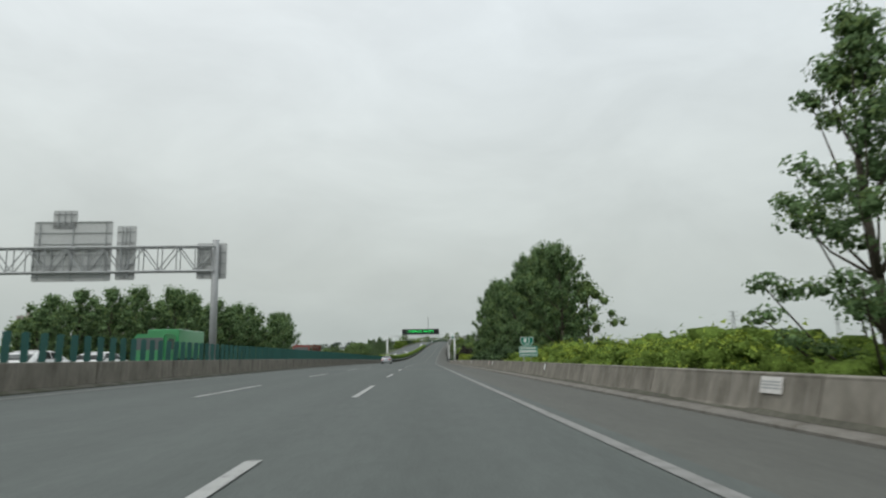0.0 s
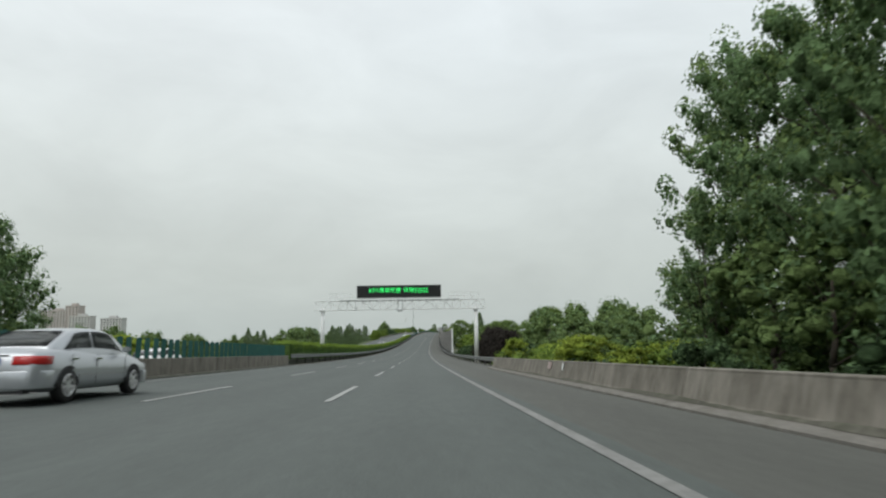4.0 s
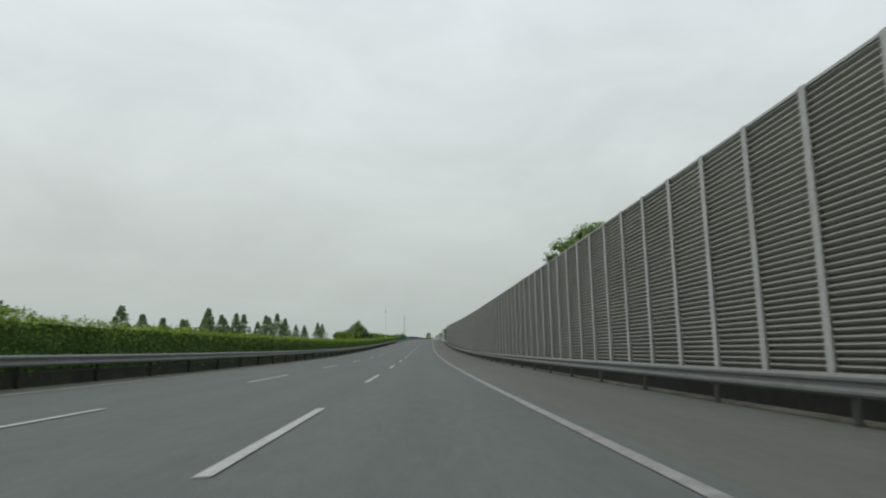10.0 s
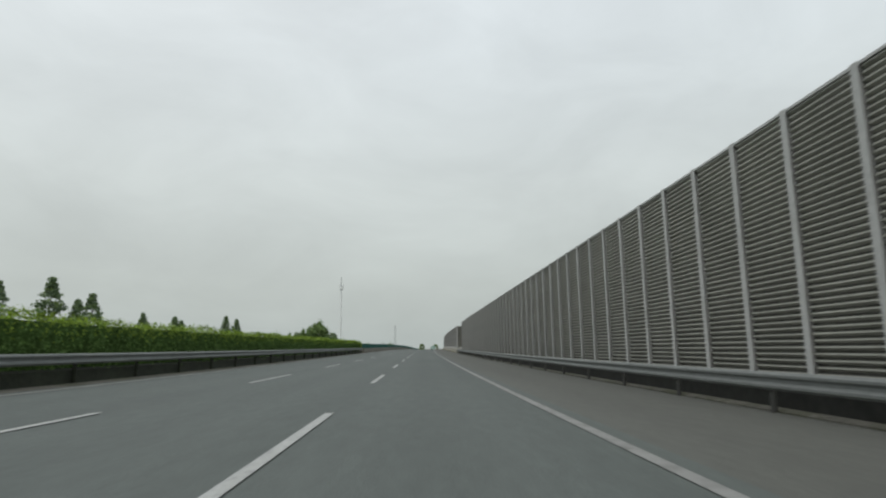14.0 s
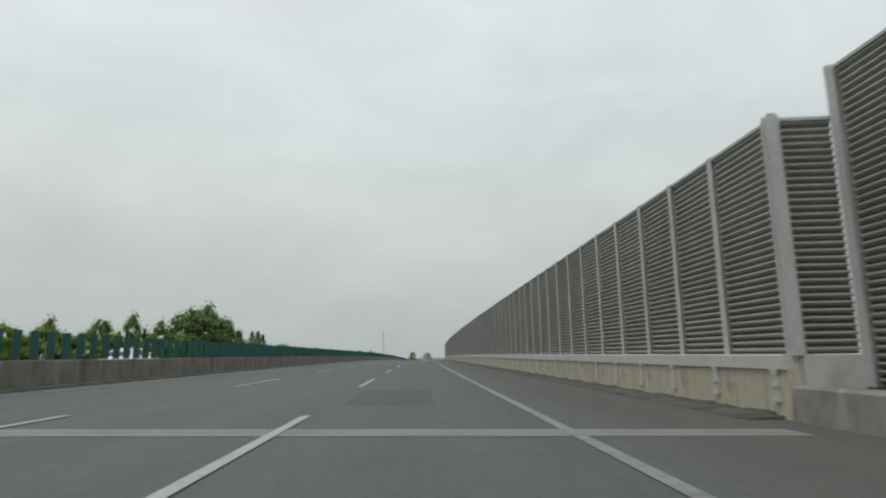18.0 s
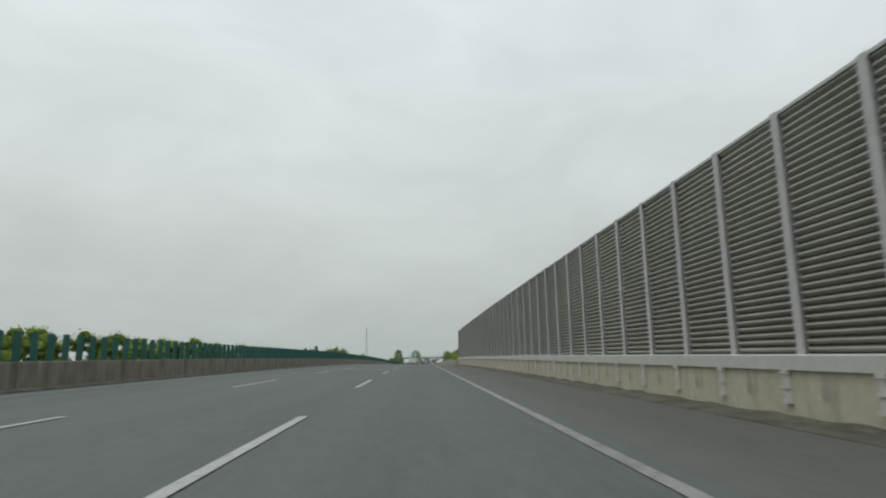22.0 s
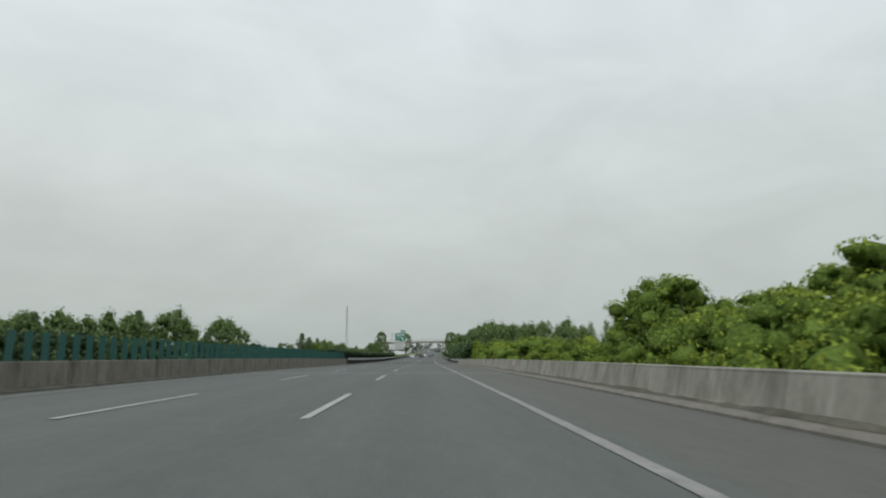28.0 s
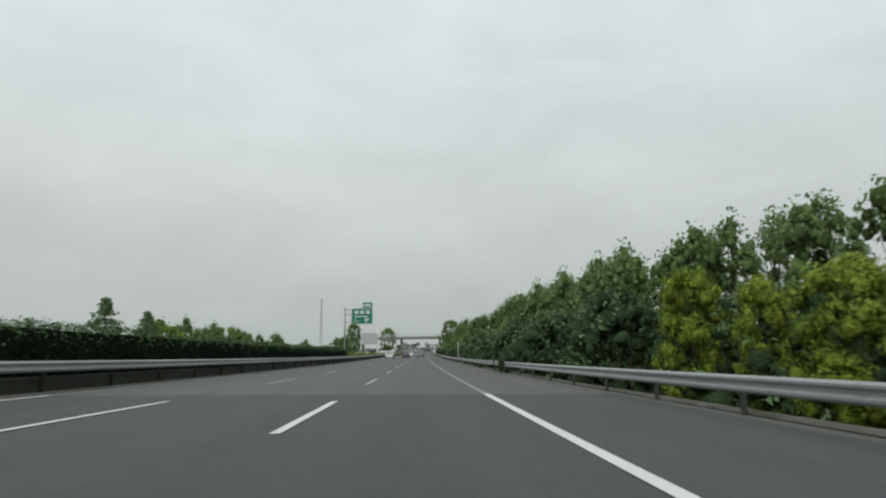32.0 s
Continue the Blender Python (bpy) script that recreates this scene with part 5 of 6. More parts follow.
for s in np.arange(778, 842, 3.6):
    tall = float(np.interp(s, [778, 790, 797, 806, 818, 822, 828, 834, 842], [3.2, 3.6, 4.1, 4.3, 4.5, 4.8, 5.7, 6.7, 7.2]))
    plant("thin_tree", s + J(-1, 1), 19 + J(-1.5, 2), -2.6, tall + J(-0.5, 0.6), 0.8, "thin trees")
    plant("broadleaf", s + 2 + J(-1, 1), 21.5 + J(-2, 2), -2.6, 0.97 * tall + J(-0.8, 0.3), 1.2, "trees beyond the bank")
for s, u, top, wide in ((841.5, 11.0, 1.9, 0.95), (845.6, 11.0, 1.8, 1.1), (849.0, 11.1, 1.8, 1.0), (853.3, 11.0, 3.2, 0.85), (857.6, 11.2, 2.4, 0.7), (860.6, 11.2, 3.1, 0.85), (864.5, 11.1, 3.1, 0.56), (869.4, 11.0, 4.35, 0.62)):
    plant("yellow_tree", s, u, -1.3, top, wide, "yellow-green roadside trees")


def tall_row(s):
    """Height of the tall trees beside the last stretch."""
    return float(np.interp(s, [842, 852, 870, 894, 919, 940, 970, 1060], [5.9, 6.6, 7.3, 9.0, 9.9, 9.6, 9.0, 9.6]))


for s in np.arange(842, 960, 3.4):
    far = max(0.0, (s - 880) / 80)
    plant("broadleaf", s + J(-1, 1), 17.5 - 3.0 * min(1, far) + J(-1.2, 1.6), -2.4, tall_row(s) + J(-1.0, 0.3), 0.8, "tall roadside trees")
    # behind the yellow trees, up to 872, they stand in for shaded gaps
    plant("dark_bush", s + J(-1, 1), 9.9 + J(-0.4, 0.8) if s > 872 else 13.2, -1.3, (3.3 if s > 872 else 2.6) + J(-0.6, 0.7), 0.95, "undergrowth")
    if J(0, 1) < 0.7:
        plant("thin_tree", s, 18 + J(-1, 1), -2.4, tall_row(s) + 0.3 + J(-0.6, 0.6), 0.9, "thin trees")
for s in np.arange(960, 1170, 9):
    plant("broadleaf", s, 12.5 + J(-1.0, 1.6), -2.2, tall_row(s) + J(-0.8, 0.8), 0.9, "tall roadside trees")
    plant("dark_bush", s, 9.4 + J(-0.4, 0.6), -1.0, 2.4 + J(-0.4, 0.5), 1.1, "undergrowth")
plant("big_camphor", 1170, -36, -2.0, 17.4, 0.62)
plant("big_camphor", 1172, -43, -2.0, 9.5, 1.0)
plant("big_camphor", 1300, -27, -2.0, 18.6, 0.75)
plant("big_camphor", 1056, 10.2, -1.0, 12.2, 0.75)

# left side, beyond the oncoming lanes
def left_row(rows, kind, u, wide, group, loose=1.5):
    for s, top in rows:
        plant(kind, s, u + J(-loose, loose), -2.5, top, wide, group)


BEYOND = "trees beyond the oncoming lanes"
left_row([(60, 6.6), (64, 8.4), (69, 9.6), (75, 10.5), (82, 11.4), (89, 12.2), (97, 12.4), (104, 12.6), (111, 12.6), (117, 12.0), (123, 13.0), (129, 13.2), (136, 10.6), (149, 13.2)], "wide_poplar", -37, 1.25, BEYOND)
left_row([(159.0, 12.8), (163.2, 14.6), (168.0, 12.4)], "open_poplar", -38, 0.85, BEYOND, 0.2)
left_row([(62, 5.4), (67, 6.6), (73, 7.6), (79, 8.4), (86, 9.0), (93, 9.6), (100, 10.0), (108, 10.0), (115, 9.8), (122, 9.8), (129, 9.0), (135, 8.2), (143, 7.4), (153, 7.8), (163, 9.0)], "broadleaf", -40, 1.15, BEYOND)
left_row([(s + J(-2, 2), float(np.interp(s, [170, 205, 301, 416], [5.4, 5.2, 4.6, 5.2])) + J(-1.0, 0.4)) for s in np.concatenate([np.arange(170, 270, 4.6), np.arange(270, 425, 9.0)])], "broadleaf", -46, 1.05, BEYOND, 3)
left_row([(s + J(-2, 2), 4.8 + J(-1.2, 0.8)) for s in np.arange(176, 470, 24)], "broadleaf", -52, 1.0, BEYOND, 5)
left_row([(275, 6.2), (280, 7.0), (285, 7.5), (290, 7.6), (295, 7.0), (300, 7.4)], "broadleaf", -36.5, 1.15, BEYOND)
left_row([(303, 7.8), (309, 7.0), (315, 6.2)], "cedar", -36, 1.15, BEYOND)
left_row([(258.7, 6.6), (267.5, 6.0), (272.0, 7.2)], "redwood", -42, 1.1, BEYOND, 0.5)
left_row([(341, 6.4), (346, 5.8), (353, 5.6), (361, 6.2), (367, 5.6), (376, 6.4)], "redwood", -37, 1.2, BEYOND)
left_row([(387, 8.9), (390.5, 9.6), (396, 7.7), (399, 6.9), (408, 8.2), (411, 8.3), (421, 6.8), (428, 8.6), (435, 8.3), (444, 9.6), (448, 8.0), (452, 8.4), (466, 6.5), (476, 7.2), (482, 6.8), (505, 7.8), (509.5, 8.3)], "redwood", -42, 1.15, "conifers beyond the oncoming lanes", 0.8)
left_row([(s + J(-1, 1), 4.2 + J(-0.6, 0.6)) for s in np.arange(520, 584, 4.5)], "camphor", -37.5, 1.0, BEYOND, 2)
left_row([(579, 8.0), (582, 9.2), (585, 8.6), (588, 9.9), (592, 10.0), (596, 8.6), (599, 8.0), (602, 7.8), (605.5, 7.2)], "broadleaf", -38.5, 1.05, BEYOND, 0.8)
left_row([(542, 4.9), (552.4, 5.7), (559.6, 6.4), (568.6, 6.1)], "broadleaf", -37.5, 0.85, BEYOND, 0.3)
left_row([(609, 6.2), (618, 6.8), (623, 7.9), (626.5, 6.6)], "redwood", -38, 1.0, "conifers beyond the oncoming lanes", 0.5)
left_row([(s + J(-1, 1), 4.2 + J(-0.4, 0.5)) for s in np.arange(632, 772, 5.4)], "camphor", -37, 1.15, "bushes beyond the oncoming lanes", 2)
left_row([(s + J(-1, 1), float(np.interp(s, [776, 800, 850, 868, 905], [5.4, 6.2, 6.6, 5.0, 4.2])) + J(-0.9, 0.4)) for s in np.arange(777, 906, 5.0)], "broadleaf", -41.5, 1.0, BEYOND, 1.5)
left_row([(774, 5.6), (781, 6.6), (793, 7.3), (803, 6.3), (825, 7.6), (843, 6.4), (848, 6.4), (911, 5.4)], "redwood", -36.5, 1.2, BEYOND, 0.6)
left_row([(770, 5.0), (776, 5.3), (783, 5.4), (788, 6.0), (796, 5.6), (802, 6.0), (807, 6.2), (812, 6.3), (818, 6.6), (822, 6.9), (826, 6.6), (832, 7.9), (835.5, 8.2), (839, 7.6), (854, 7.8), (858, 8.6), (861.5, 8.3), (865, 7.4)], "broadleaf", -36.5, 0.95, BEYOND, 0.6)
left_row([(s + J(-1, 1), 3.6 + J(-0.4, 0.4)) for s in np.arange(768, 905, 9)], "camphor", -41, 1.1, "bushes beyond the oncoming lanes", 2)
left_row([(901, 5.0), (923.7, 8.3), (935.5, 7.3)], "redwood", -36, 1.5, BEYOND, 0.8)
for s in np.arange(940, 1160, 11.0):
    kind = "redwood" if J(0, 1) < 0.12 else ("camphor" if J(0, 1) < 0.5 else "broadleaf")
    plant(kind, s + J(-2, 2), -44 + J(-8, 8), -2.8, 5.8 + J(-1.4, 1.4), 1.0, BEYOND)
left_row([(s + J(-1, 1), 6.6 + J(-0.7, 0.7)) for s in np.arange(940, 990, 4.5)], "broadleaf", -36.5, 0.8, BEYOND, 1.2)
for s in np.arange(772, 872, 4.2):
    plant("dark_bush", s, -34.6 + J(-0.6, 0.6), -2.2, 3.4 + J(-0.5, 0.5), 1.05, "undergrowth")
for s in np.arange(735, 768, 2.9):
    plant("bush", s, -35 + J(-0.6, 0.6), -2.0, 3.3 + J(-0.3, 0.3), 1.0, "bushes beyond the oncoming lanes")
for s in np.arange(572, 612, 3.0):
    plant("dark_bush", s, -34.8 + J(-0.6, 0.6), -2.2, 3.6 + J(-0.5, 0.6), 1.05, "undergrowth")
plant("cedar", 896, -34, -2.4, 5.3, 0.8)
plant("yellow_tree", 178.0, -33.5, -1.4, 3.3, 1.8)
plant("yellow_tree", 184.0, -33.8, -1.4, 3.1, 1.8)
for s, u, top in ((1120, -22, 8.6), (1135, -20, 9.0), (1125, -26, 8.0)):
    plant("broadleaf", s, u - 12, -1.0, top, 1.2, "trees by the overpass")


def dead_tree(s, u, top):
    """A bare, weathered sapling with a few thin upright twigs."""
    r = random.Random(int(s * 10))
    t = thing("dead_tree", "thin bare dead tree with a few twigs", "tree", "dead trees", m=stand(s + SKEW * u, u, -2.6))
    bm = bmesh.new()
    high = top + 0.3
    p = Vector((0, 0, -0.3))
    for i in range(6):
        q = Vector((r.uniform(-0.12, 0.12) * i * 0.5, r.uniform(-0.1, 0.1) * i * 0.5, high * (i + 1) / 6))
        tube(bm, p, q, 0.07 * (1 - i / 8), 0.07 * (1 - (i + 1) / 8), 6)
        p = q
        if i > 1:
            for _ in range(2):
                a = r.uniform(0, 6.28)
                w = r.uniform(0.4, 0.9)
                tube(bm, q, q + Vector((w * math.cos(a), w * math.sin(a), r.uniform(0.7, 1.5))), 0.022, 0.009, 5)
    part("trunk", bm, BARK, t)


for s, u, top in ((793, 19.5, 3.9), (797, 18.2, 4.3), (801.5, 19.8, 4.7), (804.0, 18.9, 4.5), (808, 18.6, 4.9), (812.5, 19.2, 5.2), (818, 18.4, 5.7), (826, 18.8, 6.4)):
    dead_tree(s, u, top)


def hedge(s0, s1, u0, u1, h0, h1, mats, seed, label, shoots=0.25):
    """A clipped hedge: core with inner shade put into its colour, and a coat of small leaves."""
    r = np.random.RandomState(seed)
    length = s1 - s0
    n = int(length * (400 if s0 < 900 else 100))
    s = r.uniform(s0, s1, n)
    side = r.choice(3, n, p=[0.55, 0.40, 0.05])
    wob = 0.10 * np.sin(s * 1.3) + 0.08 * np.sin(s * 0.47 + 1) + 0.05 * np.sin(s * 3.1)
    top = h1 + 0.8 * wob
    u = np.where(side == 0, u1 + 0.7 * wob + r.normal(0, 0.12, n), np.where(side == 1, r.uniform(u0, u1 + 0.1, n), u0))
    h = np.where(side == 1, top + r.normal(0, 0.07, n), h0 + (top - h0) * r.uniform(0, 1, n))
    x = np.interp(s, S_GRID, X_GRID) + u
    z = np.interp(s, S_GRID, Z_GRID) + h
    base = np.stack([np.where(side == 0, 1.0, np.where(side == 1, 0, -1.0)), np.zeros(n), np.where(side == 1, 1.0, 0.25)], 1)
    nor = unit(base + 0.6 * r.normal(size=(n, 3)))
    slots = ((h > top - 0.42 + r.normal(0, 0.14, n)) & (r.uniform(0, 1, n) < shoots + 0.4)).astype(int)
    hd = thing("hedge", label, "hedge", "median hedges")
    ob = new("leaves", leaf_mesh("leaves", np.stack([x, s, z], 1), nor, r.uniform(0.032, 0.060, n) * (1.0 if s0 < 900 else 1.7), mats, slots, shade=unit(base + 0.3 * r.normal(size=(n, 3)))))
    ob.parent = hd
    tagged(ob, kind="stuff")
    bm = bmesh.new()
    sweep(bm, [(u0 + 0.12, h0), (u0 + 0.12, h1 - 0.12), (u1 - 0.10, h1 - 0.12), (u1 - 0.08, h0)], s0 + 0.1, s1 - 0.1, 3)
    part("core", bm, SHADED_MASS[mats[0]], hd)


hedge(161.0, 475.0, -12.9, -11.0, 0.5, 2.12, [LEAF_HEDGE, LEAF_TOP], 5, "long clipped green hedge with pale fresh shoots along the median", 0.5)
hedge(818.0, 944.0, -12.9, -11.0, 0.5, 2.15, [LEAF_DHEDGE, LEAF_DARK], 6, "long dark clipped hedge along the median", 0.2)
hedge(944.0, 1180.0, -12.9, -11.0, 0.3, 1.35, [LEAF_HEDGE, LEAF_TOP], 7, "low green hedge along the median", 0.5)


# far woods that close the horizon
def sink(s, u):
    return 12.0 * np.clip((np.abs(u) - 60) / 60, 0, 1) * np.clip((s - 150) / 150, 0, 1)


def far_wood(name, s0, s1, u0, u1, count, top, seed, material):
    r = np.random.RandomState(seed)
    per = 60
    cs, cu = r.uniform(s0, s1, count), r.uniform(u0, u1, count)
    ch = top * r.uniform(0.45, 1.0, count)
    d = unit(r.normal(size=(count * per, 3)))
    d[:, 2] = np.abs(d[:, 2])
    w = np.repeat(ch * r.uniform(0.45, 0.8, count), per)
    px = np.repeat(np.interp(cs, S_GRID, X_GRID) + cu, per) + d[:, 0] * w
    py = np.repeat(cs, per) + d[:, 1] * w
    pz = np.repeat(np.interp(cs, S_GRID, Z_GRID) - 3.2 - sink(cs, cu), per) + (d[:, 2] ** 0.8) * np.repeat(ch, per) * r.uniform(0.5, 1.0, count * per)
    ob = new(name, leaf_mesh(name, np.stack([px, py, pz], 1), unit(d + 0.5 * r.normal(size=d.shape)), np.repeat(ch, per) * 0.13 * r.uniform(0.6, 1.3, count * per), material, shade=unit(d + 0.2 * r.normal(size=d.shape))))
    return tagged(ob, "belt of distant green trees along the horizon", "woods", kind="stuff")


far_wood("far_woods", 100, 1500, -260, -75, 420, 8.5, 8, LEAF_MID)
far_wood("far_woods", 500, 1800, -420, -200, 260, 12.0, 9, HAZE_WOOD)
far_wood("far_woods", 0, 700, 45, 160, 200, 6.0, 10, LEAF_MID)
far_wood("far_woods", 700, 1800, 32, 200, 300, 9.0, 14, LEAF_MID)
far_wood("far_woods", 1300, 2300, -300, 260, 260, 9.0, 15, HAZE_WOOD)


# ---------------------------------------------------------------- vehicles
def paint_mat(name, tone, metal=0.0):
    m = mat(name, tone, rough=0.32, metal=metal, spread=0.03, big=0.8, fine=40, spec=0.5)
    m.node_tree.nodes["Principled BSDF"].inputs["Coat Weight"].default_value = 0.6
    m.node_tree.nodes["Principled BSDF"].inputs["Coat Roughness"].default_value = 0.08
    return m


SILVER = paint_mat("silver_car_paint", (0.42, 0.44, 0.46), 0.55)
CARWHITE = paint_mat("white_car_paint", (0.70, 0.71, 0.70))
CARDARK = paint_mat("dark_car_paint", (0.03, 0.032, 0.036))
CARGREY = paint_mat("grey_car_paint", (0.18, 0.19, 0.20), 0.3)
CARRED = paint_mat("red_truck_paint", (0.22, 0.045, 0.035))
CARGREEN = paint_mat("green_truck_paint", (0.045, 0.28, 0.10))
# grey base instead of clear panes: sky reflection put into the colour
GLASS = glass_mat("dark_car_glass", (0.11, 0.122, 0.12), 0.04)
LAMPRED = glass_mat("red_lamp_glass", (0.42, 0.02, 0.018), 0.15)
LAMPCLEAR = glass_mat("clear_lamp_glass", (0.6, 0.6, 0.6), 0.15)
TYRE = mat("tyre_rubber", (0.018, 0.018, 0.018), rough=0.85, spread=0.1, big=2, fine=30)
RIM = mat("alloy_rim", (0.62, 0.62, 0.61), rough=0.4, metal=0.3, spread=0.05, big=2, fine=20)
TRIM = mat("black_trim", (0.02, 0.02, 0.021), rough=0.6)
PLATEBLUE = mat("number_plate_blue", (0.03, 0.08, 0.32), rough=0.5)
CHROME = mat("chrome_trim", (0.7, 0.7, 0.7), rough=0.15, metal=1.0, spread=0.02)
TARP = mat("weathered_load", (0.20, 0.12, 0.09), rough=0.85, spread=0.2, big=1.0, fine=8)


def tyre_mesh(r, w):
    bm = bmesh.new()
    n = 24
    prof = [(-w / 2, r * 0.66), (-w / 2, r * 0.93), (-w * 0.38, r), (w * 0.38, r), (w / 2, r * 0.93), (w / 2, r * 0.66)]
    rings = [[bm.verts.new((x, q * math.cos(6.2832 * k / n), q * math.sin(6.2832 * k / n))) for x, q in prof] for k in range(n)]
    for k in range(n):
        for j in range(5):
            f = bm.faces.new((rings[k][j], rings[k][j + 1], rings[(k + 1) % n][j + 1], rings[(k + 1) % n][j]))
            f.smooth = True
    return mesh_of("tyre", bm, TYRE)


def rim_mesh(r, w, spokes=7):
    bm = bmesh.new()
    n = 24
    prof = [(w * 0.44, r * 0.67), (w * 0.50, r * 0.62), (w * 0.30, r * 0.58), (-w * 0.44, r * 0.58), (-w * 0.44, r * 0.67)]
    rings = [[bm.verts.new((x, q * math.cos(6.2832 * k / n), q * math.sin(6.2832 * k / n))) for x, q in prof] for k in range(n)]
    for k in range(n):
        for j in range(4):
            bm.faces.new((rings[k][j], rings[k][j + 1], rings[(k + 1) % n][j + 1], rings[(k + 1) % n][j]))
    for k in range(spokes):
        m = pose(0, 0, 0, 360 * k / spokes)
        box(bm, w * 0.22, -r * 0.075, r * 0.08, w * 0.42, r * 0.075, r * 0.60, 0, m)
    tube(bm, (w * 0.18, 0, 0), (w * 0.46, 0, 0), r * 0.15, n=12)
    return mesh_of("rim", bm, RIM)


def loft(bm, rings, index=0, closed=True, smooth=True):
    vs = [[bm.verts.new(p) for p in ring] for ring in rings]
    n = len(vs[0])
    for a, b in zip(vs, vs[1:]):
        for k in range(n if closed else n - 1):
            f = bm.faces.new((a[k], a[(k + 1) % n], b[(k + 1) % n], b[k]))
            f.material_index, f.smooth = index, smooth
    bm.faces.new(vs[0][::-1])
    bm.faces.new(vs[-1])


def panel_quad(name, pts, material, parent, thick=0.012, label=""):
    """A thin pane laid over four corner points."""
    bm = bmesh.new()
    p = [Vector(q) for q in pts]
    nrm = (p[1] - p[0]).cross(p[-1] - p[0]).normalized() * thick
    a = [bm.verts.new(q + nrm) for q in p]
    b = [bm.verts.new(q - nrm) for q in p]
    n = len(p)
    bm.faces.new(a)
    bm.faces.new(b[::-1])
    for k in range(n):
        bm.faces.new((a[k], b[k], b[(k + 1) % n], a[(k + 1) % n]))
    return part(name, bm, material, parent, label)


TYRE_C, RIM_C = tyre_mesh(0.33, 0.215), rim_mesh(0.33, 0.215)
TYRE_T, RIM_T = tyre_mesh(0.50, 0.28), rim_mesh(0.50, 0.28, 6)


def sedan(m, paint, label, high=1.47, long=4.82, name="sedan_car"):
    """A four-door saloon; local y ahead, x to the right, z up from the road."""
    c = thing(name, label, "car", m=m)
    k = long / 4.82
    hz = high / 1.47
    # stations: y, deck height, half width
    st = [(-2.41, 0.62, 0.72), (-2.38, 0.86, 0.80), (-2.25, 1.00, 0.86), (-1.75, 1.045, 0.895), (-1.2, 1.03, 0.91), (-0.3, 0.975, 0.912), (0.6, 0.955, 0.91), (1.15, 0.945, 0.905), (1.7, 0.86, 0.89), (2.15, 0.76, 0.84), (2.36, 0.62, 0.76), (2.41, 0.48, 0.66)]
    rings = []
    for y, z, w in st:
        z *= hz
        low = 0.24 if abs(y) < 2.2 else 0.30
        half = [(0, low - 0.03), (w - 0.16, low - 0.02), (w - 0.05, low + 0.05), (w, 0.42), (w + 0.005, 0.62 if z > 0.7 else z * 0.8), (w - 0.035, z - 0.07), (w - 0.12, z - 0.012), (w * 0.5, z + 0.02), (0, z + 0.028)]
        rings.append([(x, y * k, q) for x, q in half] + [(-x, y * k, q) for x, q in half[-2:0:-1]])
    bm = bmesh.new()
    loft(bm, rings)
    part("body", bm, paint, c)
    # cabin
    gs = [(-1.88, 1.03, 0.80, 1.035), (-1.50, 1.015, 0.82, 1.235), (-1.10, 1.0, 0.84, 1.395), (-0.78, 0.99, 0.85, 1.455), (-0.40, 0.98, 0.857, 1.487), (0.05, 0.97, 0.86, 1.492), (0.42, 0.963, 0.86, 1.462), (0.72, 0.955, 0.85, 1.37), (1.05, 0.945, 0.825, 1.165), (1.38, 0.93, 0.80, 0.955)]
    rings = []
    for y, zb, w, zt in gs:
        zb, zt = zb * hz - 0.10, zt * hz
        wt = w - 0.20 * (zt - zb) / 0.54
        half = [(w, zb), (w - 0.02, zb + 0.06 * (zt - zb) / 0.5), (wt + 0.03, zt - 0.05), (wt - 0.10, zt), (0, zt + 0.012)]
        rings.append([(x, y * k, q) for x, q in half] + [(-x, y * k, q) for x, q in half[-2::-1]])
    bm = bmesh.new()
    loft(bm, rings)
    part("cabin", bm, paint, c)

    def on_side(y, f):
        """Point on the cabin's side at y and height share f."""
        for (y0, b0, w0, t0), (y1, b1, w1, t1) in zip(gs, gs[1:]):
            if y0 <= y <= y1:
                q = (y - y0) / (y1 - y0)
                zb, zt, w = (b0 + (b1 - b0) * q) * hz - 0.10, (t0 + (t1 - t0) * q) * hz, w0 + (w1 - w0) * q
                wt = w - 0.20 * (zt - zb) / 0.54
                return (w - 0.02 + (wt + 0.03 - w + 0.02) * f + 0.006, y * k, zb + 0.06 * (zt - zb) / 0.5 + (zt - 0.05 - zb - 0.06 * (zt - zb) / 0.5) * f)

    def pane(name, grid, flip):
        """A curved pane through rows of points, with a turned edge."""
        bm = bmesh.new()
        rows = [[bm.verts.new(p) for p in row] for row in grid]
        for a, b in zip(rows, rows[1:]):
            for i in range(len(a) - 1):
                q = (a[i], a[i + 1], b[i + 1], b[i])
                bm.faces.new(q[::-1] if flip else q).smooth = True
        bmesh.ops.solidify(bm, geom=list(bm.faces), thickness=0.014)
        part(name, bm, GLASS, c)

    def on_roof(x, y):
        for (y0, b0, w0, t0), (y1, b1, w1, t1) in zip(gs, gs[1:]):
            if y0 <= y <= y1:
                return (t0 + (t1 - t0) * (y - y0) / (y1 - y0)) * hz + 0.024 - 0.012 * abs(x)

    for sx in (1, -1):
        for y0, y1, y2, y3 in ((-0.34, 0.98, 0.50, -0.30), (-1.46, -0.42, -0.38, -0.98)):
            grid = []
            for f in (0.24, 0.58, 0.95):
                g = (f - 0.24) / 0.71
                ya, yb = y0 + (y3 - y0) * g, y1 + (y2 - y1) * g
                row = [on_side(ya + (yb - ya) * q / 8, f) for q in range(9)]
                grid.append([(sx * (x + 0.012), y, z) for x, y, z in row])
            pane("side_window", grid, sx < 0)
